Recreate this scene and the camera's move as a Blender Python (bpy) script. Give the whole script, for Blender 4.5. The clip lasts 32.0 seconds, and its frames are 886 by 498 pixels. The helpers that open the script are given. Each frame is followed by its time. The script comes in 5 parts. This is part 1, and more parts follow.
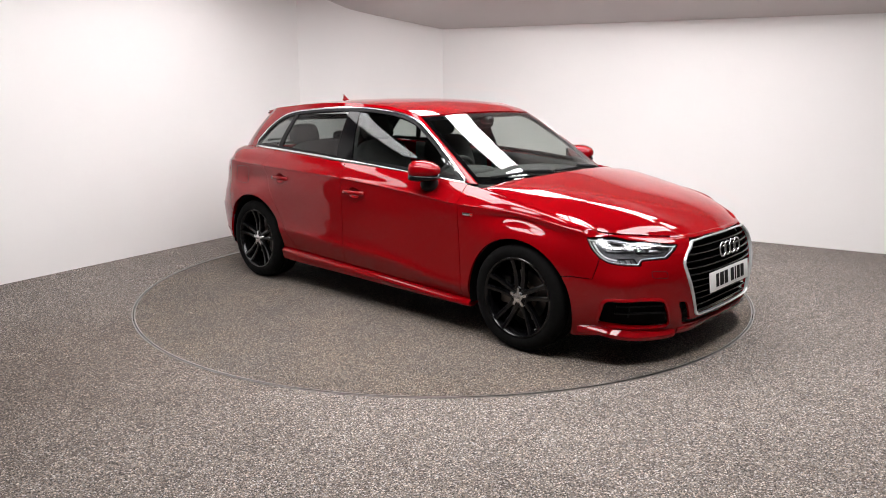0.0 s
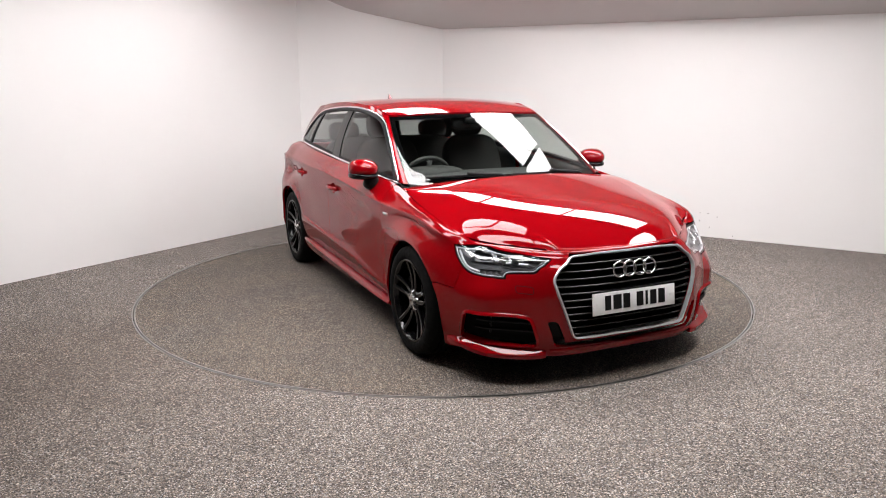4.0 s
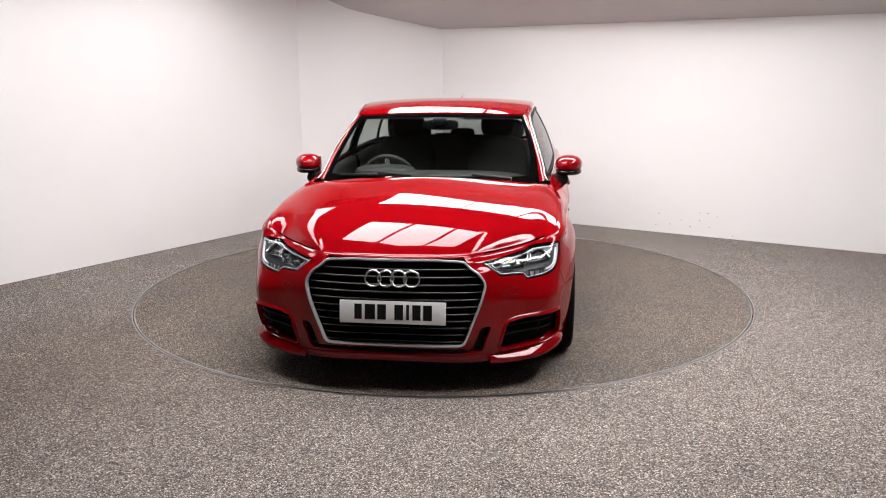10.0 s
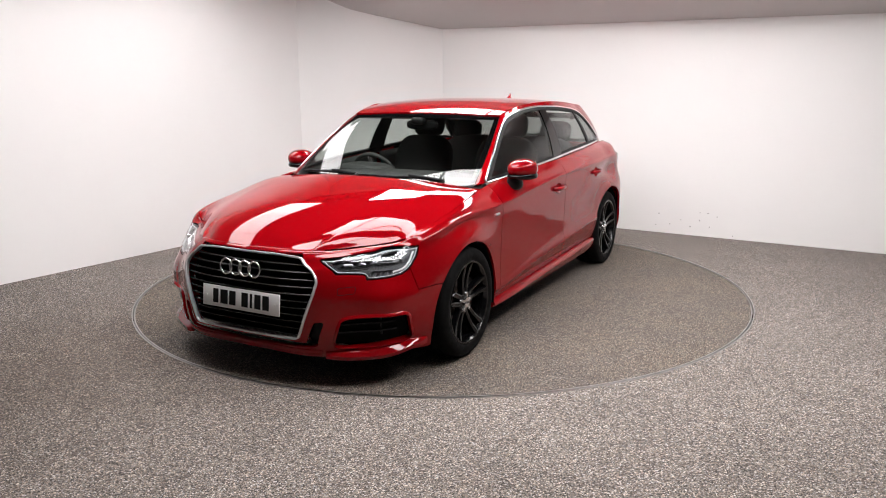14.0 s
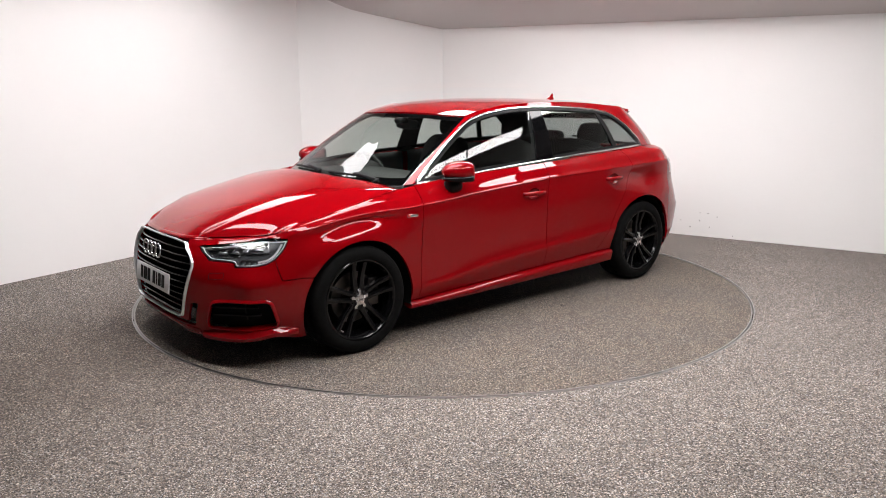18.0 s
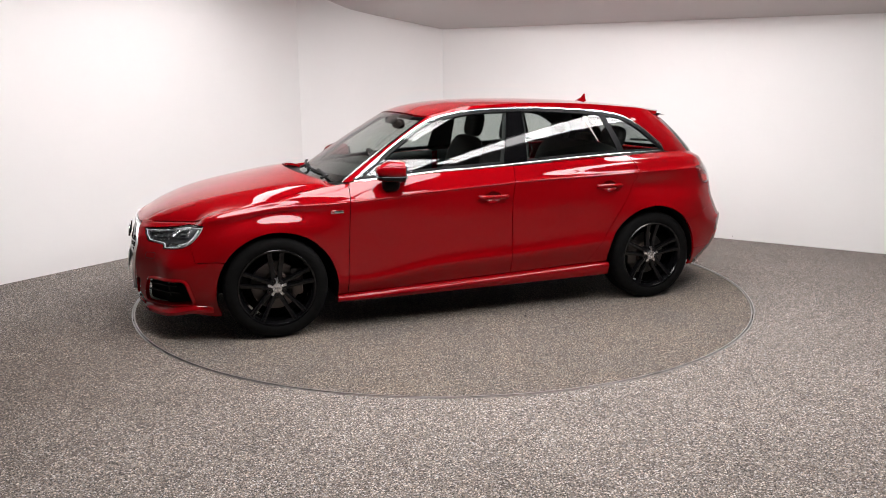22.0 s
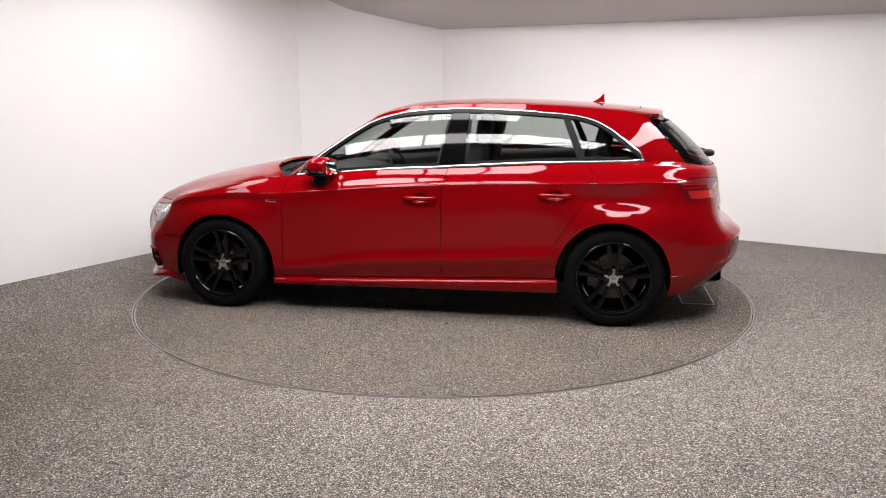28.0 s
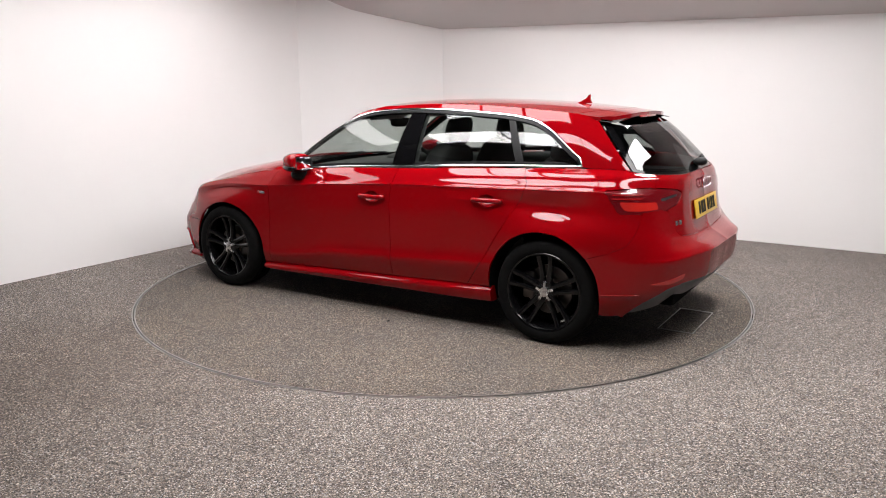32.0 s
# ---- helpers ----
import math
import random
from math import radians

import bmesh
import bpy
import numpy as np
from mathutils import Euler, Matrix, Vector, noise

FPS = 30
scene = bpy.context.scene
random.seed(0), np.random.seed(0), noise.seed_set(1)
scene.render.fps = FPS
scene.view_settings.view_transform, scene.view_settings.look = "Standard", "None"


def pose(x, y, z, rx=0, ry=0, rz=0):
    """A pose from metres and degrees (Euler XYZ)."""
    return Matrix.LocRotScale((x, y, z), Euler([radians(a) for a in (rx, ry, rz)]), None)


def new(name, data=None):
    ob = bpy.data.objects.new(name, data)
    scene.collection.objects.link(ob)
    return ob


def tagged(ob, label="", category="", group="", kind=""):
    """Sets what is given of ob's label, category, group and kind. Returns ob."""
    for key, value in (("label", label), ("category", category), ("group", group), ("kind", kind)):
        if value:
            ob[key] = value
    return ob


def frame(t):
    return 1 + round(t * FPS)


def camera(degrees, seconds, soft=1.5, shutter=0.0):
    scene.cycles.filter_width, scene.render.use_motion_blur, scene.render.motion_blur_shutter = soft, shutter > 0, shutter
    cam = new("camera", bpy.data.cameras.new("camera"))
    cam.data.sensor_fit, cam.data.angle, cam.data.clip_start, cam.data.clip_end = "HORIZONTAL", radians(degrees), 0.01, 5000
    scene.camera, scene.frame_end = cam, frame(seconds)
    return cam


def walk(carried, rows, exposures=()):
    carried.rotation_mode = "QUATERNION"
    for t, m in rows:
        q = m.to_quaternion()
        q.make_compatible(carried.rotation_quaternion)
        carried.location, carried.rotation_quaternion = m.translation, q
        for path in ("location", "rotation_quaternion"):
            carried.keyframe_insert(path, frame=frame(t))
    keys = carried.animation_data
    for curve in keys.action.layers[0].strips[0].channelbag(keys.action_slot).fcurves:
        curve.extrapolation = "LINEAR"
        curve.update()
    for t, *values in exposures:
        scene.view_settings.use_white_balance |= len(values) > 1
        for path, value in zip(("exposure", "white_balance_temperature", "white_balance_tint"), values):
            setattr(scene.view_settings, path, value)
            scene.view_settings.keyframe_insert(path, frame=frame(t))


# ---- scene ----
cam = camera(60.75, 32.0, soft=1.0)
EYE = pose(0.0, -5.713, 1.474, 78.11, 0.0, -0.01) @ pose(0, 0, 0, 0, 0, -0.288)
walk(cam, [(0.0, EYE), (32.0, EYE)])
scene.view_settings.exposure = 0.0

# world: only what leaks in from the dim hall behind the studio walls
world = bpy.data.worlds.new("world")
world.use_nodes = True
scene.world = world
world.node_tree.nodes["Background"].inputs[0].default_value = (1.0, 0.96, 0.94, 1)
world.node_tree.nodes["Background"].inputs[1].default_value = 0.3


# ---------------------------------------------------------------- materials
def mat(name, color=(0.5, 0.5, 0.5), rough=0.5, metal=0.0, **extra):
    m = bpy.data.materials.new(name)
    m.use_nodes = True
    b = m.node_tree.nodes["Principled BSDF"]
    b.inputs["Base Color"].default_value = (*color, 1)
    b.inputs["Roughness"].default_value = rough
    b.inputs["Metallic"].default_value = metal
    for key, value in extra.items():
        b.inputs[key.replace("_", " ")].default_value = value
    return m


def nodes_of(m):
    t = m.node_tree
    return t, t.nodes, t.links, t.nodes["Principled BSDF"]


def noise_node(m, scale, detail=3.0, rough=0.6, coord="Object"):
    t, n, l, b = nodes_of(m)
    tc = n.new("ShaderNodeTexCoord")
    no = n.new("ShaderNodeTexNoise")
    no.inputs["Scale"].default_value = scale
    no.inputs["Detail"].default_value = detail
    no.inputs["Roughness"].default_value = rough
    l.new(tc.outputs[coord], no.inputs["Vector"])
    return no


def ramp_node(m, source, stops):
    t, n, l, b = nodes_of(m)
    r = n.new("ShaderNodeValToRGB")
    el = r.color_ramp.elements
    while len(el) < len(stops):
        el.new(0.5)
    for e, (pos, col) in zip(el, stops):
        e.position, e.color = pos, (*col, 1)
    l.new(source, r.inputs["Fac"])
    return r


def mix_node(m, kind, fac, a, b_):
    t, n, l, b = nodes_of(m)
    x = n.new("ShaderNodeMix")
    x.data_type, x.blend_type = "RGBA", kind
    if isinstance(fac, float):
        x.inputs[0].default_value = fac
    else:
        l.new(fac, x.inputs[0])
    l.new(a, x.inputs[6])
    l.new(b_, x.inputs[7])
    return x


def bump(m, source, strength, distance):
    t, n, l, b = nodes_of(m)
    bp = n.new("ShaderNodeBump")
    bp.inputs["Strength"].default_value = strength
    bp.inputs["Distance"].default_value = distance
    l.new(source, bp.inputs["Height"])
    l.new(bp.outputs["Normal"], b.inputs["Normal"])


def rough_grain(m, scale, low, high):
    t, n, l, b = nodes_of(m)
    no = noise_node(m, scale)
    r = ramp_node(m, no.outputs["Fac"], [(0.3, (low,) * 3), (0.7, (high,) * 3)])
    l.new(r.outputs["Color"], b.inputs["Roughness"])


def carpet_material(name, tone, brown_patch, warm=(1.04, 1.03, 1.02)):
    m = mat(name, rough=0.95)
    t, n, l, b = nodes_of(m)
    tc = n.new("ShaderNodeTexCoord")
    cells = n.new("ShaderNodeTexVoronoi")
    cells.inputs["Scale"].default_value = 215.0
    l.new(tc.outputs["Object"], cells.inputs["Vector"])
    sep = n.new("ShaderNodeSeparateColor")
    l.new(cells.outputs["Color"], sep.inputs["Color"])
    # every tuft has a tone of its own: dark, mid brown-grey, light, a few near white
    tones = ramp_node(m, sep.outputs[0], [(0.0, (0.012 * tone, 0.011 * tone, 0.010 * tone)), (0.30, (0.105 * tone, 0.094 * tone, 0.085 * tone)), (0.60, (0.22 * tone, 0.203 * tone, 0.19 * tone)),
                                          (0.85, (0.34 * tone, 0.318 * tone, 0.30 * tone)), (1.0, (0.82 * tone, 0.79 * tone, 0.765 * tone))])
    tint = ramp_node(m, sep.outputs[1], [(0.0, (0.93, 0.97, 1.05)), (0.4, (1.03, 1, 0.965)), (1.0, (1.15, 0.98, 0.85))])
    c1 = mix_node(m, "MULTIPLY", 1.0, tones.outputs["Color"], tint.outputs["Color"])
    wear = noise_node(m, 1.6, 5.0, 0.65)
    stain = ramp_node(m, wear.outputs["Fac"], [(0.3, (0.86, 0.85, 0.84)), (0.6, warm)])
    c2 = mix_node(m, "MULTIPLY", 1.0, c1.outputs[2], stain.outputs["Color"])
    # a darker brown patch beside the turntable, with a frayed edge
    dist = n.new("ShaderNodeVectorMath")
    dist.operation = "DISTANCE"
    dist.inputs[1].default_value = (-2.05, -1.75, 0.0)
    l.new(tc.outputs["Object"], dist.inputs[0])
    fray = n.new("ShaderNodeMath")
    fray.operation = "MULTIPLY_ADD"
    fray.inputs[1].default_value = 1.1
    l.new(wear.outputs["Fac"], fray.inputs[0])
    l.new(dist.outputs["Value"], fray.inputs[2])
    far = n.new("ShaderNodeMapRange")
    far.inputs["From Min"].default_value, far.inputs["From Max"].default_value = 0.9, 2.3
    l.new(fray.outputs[0], far.inputs["Value"])
    patch_tone = ramp_node(m, far.outputs["Result"], [(0.0, (0.70, 0.66, 0.625)), (1.0, (1.0, 1.0, 1.0))])
    c3 = mix_node(m, "MULTIPLY", brown_patch, c2.outputs[2], patch_tone.outputs["Color"])
    l.new(c3.outputs[2], b.inputs["Base Color"])
    bump(m, sep.outputs[2], 0.4, 0.004)
    return m


def wall_material(name, color):
    m = mat(name, color, 0.55)
    t, n, l, b = nodes_of(m)
    big = noise_node(m, 0.8, 4.0)
    r = ramp_node(m, big.outputs["Fac"], [(0.3, tuple(c * 0.965 for c in color)), (0.7, color)])
    l.new(r.outputs["Color"], b.inputs["Base Color"])
    fine = noise_node(m, 60.0, 3.0)
    bump(m, fine.outputs["Fac"], 0.06, 0.002)
    return m


def glow(name, color, strength):
    m = mat(name, (0.8, 0.8, 0.8), 0.5)
    b = m.node_tree.nodes["Principled BSDF"]
    b.inputs["Emission Color"].default_value = (*color, 1)
    b.inputs["Emission Strength"].default_value = strength
    return m


def glass_material(name, tint, ior=1.5):
    m = bpy.data.materials.new(name)
    m.use_nodes = True
    t = m.node_tree
    t.nodes.remove(t.nodes["Principled BSDF"])
    tr, gl = t.nodes.new("ShaderNodeBsdfTransparent"), t.nodes.new("ShaderNodeBsdfGlossy")
    lw, mx = t.nodes.new("ShaderNodeLayerWeight"), t.nodes.new("ShaderNodeMixShader")
    po, ma = t.nodes.new("ShaderNodeMath"), t.nodes.new("ShaderNodeMath")
    lw.inputs["Blend"].default_value = 0.5
    po.operation, ma.operation = "POWER", "MULTIPLY_ADD"
    po.inputs[1].default_value = 5.0
    f0 = 2 * ((ior - 1) / (ior + 1)) ** 2
    ma.inputs[1].default_value, ma.inputs[2].default_value = 1 - f0, f0
    tr.inputs["Color"].default_value = (*tint, 1)
    gl.inputs["Roughness"].default_value = 0.0
    t.links.new(lw.outputs["Facing"], po.inputs[0])
    t.links.new(po.outputs[0], ma.inputs[0])
    t.links.new(ma.outputs[0], mx.inputs[0])
    t.links.new(tr.outputs[0], mx.inputs[1])
    t.links.new(gl.outputs[0], mx.inputs[2])
    t.links.new(mx.outputs[0], t.nodes["Material Output"].inputs["Surface"])
    return m


PAINT = mat("red_paint", (0.50, 0.004, 0.012), 0.45, 0.0, Coat_Weight=1.0, Coat_Roughness=0.01, Coat_IOR=1.42, Specular_IOR_Level=0.0)
_t, _n, _l, _b = nodes_of(PAINT)
_fl = noise_node(PAINT, 900.0, 1.0)
_rp = ramp_node(PAINT, _fl.outputs["Fac"], [(0.4, (0.202, 0.0006, 0.0024)), (0.65, (0.246, 0.0011, 0.0035))])
_l.new(_rp.outputs["Color"], _b.inputs["Base Color"])
CARPET = carpet_material("speckled_carpet", 0.78, 1.0)
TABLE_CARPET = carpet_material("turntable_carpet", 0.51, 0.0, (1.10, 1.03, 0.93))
WALL = wall_material("white_wall_paint", (0.86, 0.845, 0.835))
DARK_WALL = wall_material("dark_hall_paint", (0.07, 0.068, 0.066))
RETURN_WALL = wall_material("unseen_return_grey", (0.10, 0.097, 0.094))
CEIL = wall_material("ceiling_paint", (0.60, 0.565, 0.56))
RUBBER = mat("tyre_rubber", (0.0045, 0.0045, 0.0045), 0.7, 0.0, Specular_IOR_Level=0.08)
rough_grain(RUBBER, 40.0, 0.6, 0.85)
GRILLE_BLACK = mat("grille_black", (0.006, 0.006, 0.0065), 0.16, 0.0, Specular_IOR_Level=0.6)
GLOSS_BLACK = mat("gloss_black", (0.003, 0.003, 0.0034), 0.06, 0.0, Specular_IOR_Level=0.25)
RIM_BLACK = mat("rim_black_paint", (0.003, 0.003, 0.0034), 0.16, 0.0, Specular_IOR_Level=0.35)
rough_grain(RIM_BLACK, 25.0, 0.10, 0.2)
PLASTIC = mat("black_plastic", (0.006, 0.006, 0.0065), 0.5, 0.0, Specular_IOR_Level=0.2)
rough_grain(PLASTIC, 120.0, 0.42, 0.6)
UNDER = mat("underbody_black", (0.004, 0.004, 0.004), 0.9, 0.0, Specular_IOR_Level=0.05)
rough_grain(UNDER, 30.0, 0.8, 0.95)
DIFFUSER = mat("grey_diffuser_plastic", (0.10, 0.10, 0.105), 0.45)
rough_grain(DIFFUSER, 80.0, 0.38, 0.55)
CHROME = mat("bright_trim", (0.78, 0.78, 0.79), 0.16, 1.0)
SATIN = mat("satin_silver", (0.72, 0.72, 0.73), 0.24, 1.0)
rough_grain(SATIN, 60.0, 0.18, 0.3)
FRAME = mat("pale_silver_frame", (0.74, 0.74, 0.75), 0.24, 0.6)
STEEL = mat("brake_steel", (0.10, 0.092, 0.088), 0.4, 1.0)
rough_grain(STEEL, 50.0, 0.28, 0.45)
RUST = mat("brake_hub_rust", (0.05, 0.034, 0.026), 0.8)
GLASS = glass_material("side_glass", (0.67, 0.72, 0.70), 1.42)
SCREEN = glass_material("windscreen_glass", (0.80, 0.85, 0.82), 1.45)
REAR_GLASS = glass_material("rear_glass", (0.40, 0.43, 0.42))
LENS = glass_material("lamp_lens", (0.93, 0.95, 0.96), 1.4)
SEAT = mat("dark_seat_cloth", (0.036, 0.034, 0.034), 0.85)
rough_grain(SEAT, 150.0, 0.75, 0.95)
TRIM = mat("dark_interior_plastic", (0.032, 0.031, 0.031), 0.65)
rough_grain(TRIM, 100.0, 0.55, 0.75)
HEADLINER = mat("grey_headliner", (0.30, 0.29, 0.28), 0.9)
LAMP_RED = mat("tail_lamp_red", (0.48, 0.008, 0.010), 0.12, 0.0, Coat_Weight=1.0)
LAMP_DARK = mat("tail_lamp_dark_red", (0.15, 0.003, 0.006), 0.2)
LAMP_BRIGHT = mat("tail_lamp_bright_red", (0.60, 0.018, 0.012), 0.25, 0.0, Coat_Weight=1.0)
LAMP_HOUSE = mat("lamp_housing", (0.16, 0.16, 0.17), 0.35, 0.8)
REFLECTOR = mat("lamp_reflector", (0.30, 0.305, 0.315), 0.3, 1.0)
DRL = mat("lamp_light_guide", (0.82, 0.83, 0.85), 0.3)
LAMP_PALE = mat("lamp_pale_surround", (0.085, 0.087, 0.092), 0.35, 0.5)
LAMP_POCKET = mat("lamp_dark_pocket", (0.045, 0.046, 0.05), 0.3, 0.3)
PLATE_W = mat("white_plate", (0.80, 0.80, 0.79), 0.35)
PLATE_Y = mat("yellow_plate", (0.72, 0.46, 0.03), 0.35)
INK = mat("plate_black", (0.006, 0.006, 0.006), 0.6, 0.0, Specular_IOR_Level=0.15)
MIRROR = mat("mirror_glass", (0.85, 0.87, 0.88), 0.01, 1.0)
ALU = mat("turntable_trim_aluminium", (0.42, 0.41, 0.40), 0.38, 1.0)
SCUFF = mat("wall_scuff", (0.55, 0.53, 0.52), 0.8)
SMUDGE = wall_material("wall_smudge", (0.76, 0.735, 0.72))
PANEL_GLOW = glow("light_panel_diffuser", (1.0, 0.966, 0.972), 14.0)
BRIGHT_GLOW = glow("bright_panel_diffuser", (1.0, 0.966, 0.972), 18.0)
SIDE_GLOW = glow("side_panel_diffuser", (1.0, 0.966, 0.972), 7.0)
DIM_GLOW = glow("front_panel_diffuser", (1.0, 0.966, 0.972), 17.0)
EAST_GLOW = glow("east_panel_diffuser", (1.0, 0.966, 0.972), 20.0)
RAFT = mat("black_raft_sheet", (0.012, 0.012, 0.012), 0.9)


# ---------------------------------------------------------------- mesh tools
def obj(name, verts, faces, material, parent=None, label="", smooth=True, normals=None):
    me = bpy.data.meshes.new(name)
    me.from_pydata([tuple(map(float, v)) for v in verts], [], [tuple(map(int, f)) for f in faces])
    me.materials.append(material)
    me.polygons.foreach_set("use_smooth", [smooth] * len(me.polygons))
    if normals is not None:
        me.normals_split_custom_set_from_vertices([tuple(map(float, n)) for n in normals])
    me.update()
    ob = new(name, me)
    if parent:
        ob.parent = parent
    return tagged(ob, label=label)


def part(name, bm, material, parent=None, label="", smooth=True, angle=40):
    me = bpy.data.meshes.new(name)
    bmesh.ops.recalc_face_normals(bm, faces=bm.faces)
    bm.to_mesh(me)
    bm.free()
    me.materials.append(material)
    me.polygons.foreach_set("use_smooth", [smooth] * len(me.polygons))
    if smooth:
        me.set_sharp_from_angle(angle=radians(angle))
    ob = new(name, me)
    if parent:
        ob.parent = parent
    return tagged(ob, label=label)


def box(bm, cx, cy, cz, sx, sy, sz, bevel=0.0, m=None, seg=2):
    r = bmesh.ops.create_cube(bm, size=1.0)["verts"]
    for v in r:
        v.co = Vector((v.co.x * sx, v.co.y * sy, v.co.z * sz))
    if bevel:
        es = list({e for v in r for e in v.link_edges})
        out = bmesh.ops.bevel(bm, geom=es, offset=bevel, segments=seg, affect="EDGES", profile=0.6)
        r = list({v for f in out["faces"] for v in f.verts} | {v for v in r if v.is_valid})
    for v in r:
        v.co = v.co + Vector((cx, cy, cz))
        if m:
            v.co = m @ v.co
    return r


def lathe(bm, profile, n, axis="y", closed=False):
    """Turn (radius, along) pairs round an axis."""
    rings = []
    for i in range(n):
        a = 2 * math.pi * i / n
        c, s = math.cos(a), math.sin(a)
        ring = []
        for r, h in profile:
            co = (r * c, h, r * s) if axis == "y" else ((r * c, r * s, h) if axis == "z" else (h, r * c, r * s))
            ring.append(bm.verts.new(co))
        rings.append(ring)
    k = len(profile)
    for i in range(n):
        a, b = rings[i], rings[(i + 1) % n]
        for j in range(k if closed else k - 1):
            bm.faces.new((a[j], b[j], b[(j + 1) % k], a[(j + 1) % k]))


def sweep(pts, ups, profile, closed=False):
    """Verts and faces of a profile [(across, up)] swept along pts, with the given up directions."""
    P, U = np.array(pts, float), np.array(ups, float)
    n, k = len(P), len(profile)
    if closed:
        T = np.roll(P, -1, 0) - np.roll(P, 1, 0)
    else:
        T = np.gradient(P, axis=0)
    T /= np.linalg.norm(T, axis=1)[:, None] + 1e-12
    U = U - (U * T).sum(1)[:, None] * T
    U /= np.linalg.norm(U, axis=1)[:, None] + 1e-12
    S = np.cross(T, U)
    V = [P[i] + S[i] * a + U[i] * b for i in range(n) for a, b in profile]
    F = []
    for i in range(n if closed else n - 1):
        j = (i + 1) % n
        for q in range(k):
            F.append((i * k + q, i * k + (q + 1) % k, j * k + (q + 1) % k, j * k + q))
    if not closed:
        F += [tuple(range(k))[::-1], tuple((n - 1) * k + q for q in range(k))]
    return V, F


def strip(name, pts, ups, width, height, material, parent, closed=False, sink=0.004, label=""):
    w, h = width / 2, height
    prof = [(-w, -sink), (-w, h * 0.5), (-w * 0.6, h), (w * 0.6, h), (w, h * 0.5), (w, -sink)]
    V, F = sweep(pts, ups, prof, closed)
    ob = obj(name, V, F, material, parent, label)
    ob.data.set_sharp_from_angle(angle=radians(50))
    return ob


def tube(name, pts, r, material, parent, n=10, closed=False, label=""):
    P = np.array(pts, float)
    d = P[-1] - P[0]
    up = (0, 0, 1) if abs(d[2]) < 0.8 * np.linalg.norm(d) + 1e-9 else (1, 0, 0)
    prof = [(r * math.cos(2 * math.pi * i / n), r * math.sin(2 * math.pi * i / n)) for i in range(n)]
    V, F = sweep(P, [up] * len(P), prof, closed)
    return obj(name, V, F, material, parent, label)


def spline(P, t, knots=None):
    """Cubic curve through the rows of P at parameters t (knots: their parameters)."""
    P = np.asarray(P, float)
    k = np.arange(len(P), dtype=float) if knots is None else np.asarray(knots, float)
    sh = (-1,) + (1,) * (P.ndim - 1)
    h = np.diff(k)
    d = np.diff(P, axis=0) / h.reshape(sh)
    m = np.empty_like(P)
    w0, w1 = h[1:].reshape(sh), h[:-1].reshape(sh)
    m[1:-1] = (d[:-1] * w0 + d[1:] * w1) / (w0 + w1)
    m[0], m[-1] = d[0], d[-1]
    t = np.clip(np.asarray(t, float), k[0], k[-1])
    i = np.clip(np.searchsorted(k, t, side="right") - 1, 0, len(k) - 2)
    s = ((t - k[i]) / h[i]).reshape(sh)
    hh = h[i].reshape(sh)
    return ((2 * s**3 - 3 * s**2 + 1) * P[i] + (s**3 - 2 * s**2 + s) * hh * m[i] + (-2 * s**3 + 3 * s**2) * P[i + 1] + (s**3 - s**2) * hh * m[i + 1])


def curve(pts, n=60, closed=False):
    """A smooth open curve through a few points."""
    P = np.array(pts, float)
    k = np.concatenate([[0], np.cumsum(np.linalg.norm(np.diff(P, axis=0), axis=1))])
    return spline(P, np.linspace(0, k[-1], n), k)


# ---------------------------------------------------------------- the room
def slab(name, pts, z0, z1, material, label, kind="structure"):
    n = len(pts)
    V = [(x, y, z0) for x, y in pts] + [(x, y, z1) for x, y in pts]
    F = [tuple(range(n))[::-1], tuple(range(n, 2 * n))] + [(i, (i + 1) % n, n + (i + 1) % n, n + i) for i in range(n)]
    return tagged(obj(name, V, F, material, smooth=False), label, kind=kind)


def wall_between(name, a, b, z1, label, thick=0.12, material=None):
    a, b = Vector((*a, 0)), Vector((*b, 0))
    d = (b - a).normalized()
    nrm = Vector((d.y, -d.x, 0)) * thick
    pts = [(p.x, p.y) for p in (a, b, b + nrm, a + nrm)]
    return slab(name, pts, 0.0, z1, material or WALL, label)


WALL_TOP = 4.2
C_LEFT, C_MID, C_RIGHT = (-5.85, -3.82), (-1.60, 2.97), (0.01, 3.57)
C_FAR = (5.2, 0.18)
C_END = (-3.58, -0.19)
wall_between("wall_west", C_MID, C_END, WALL_TOP, "plain white painted studio wall")
wall_between("wall_north", C_RIGHT, C_MID, WALL_TOP, "plain white painted studio wall panel")
wall_east = wall_between("wall_east", C_FAR, C_RIGHT, WALL_TOP, "white painted studio wall with scuffs near the floor")
wall_between("wall_side", (5.2, -8.4), C_FAR, WALL_TOP, "dark grey wall behind the studio", material=DARK_WALL)
wall_between("wall_back", (-5.85, -8.4), (5.2, -8.4), WALL_TOP, "dark grey wall behind the studio", material=DARK_WALL)
# unseen stretch, added in grey so that the car doors mirror less white
wall_between("wall_return", C_END, C_LEFT, WALL_TOP, "unseen grey wall added beyond the white studio wall", material=RETURN_WALL)
wall_between("wall_corner", C_LEFT, (-5.85, -8.4), WALL_TOP, "dark grey wall behind the studio", material=DARK_WALL)

TABLE_R = 2.241


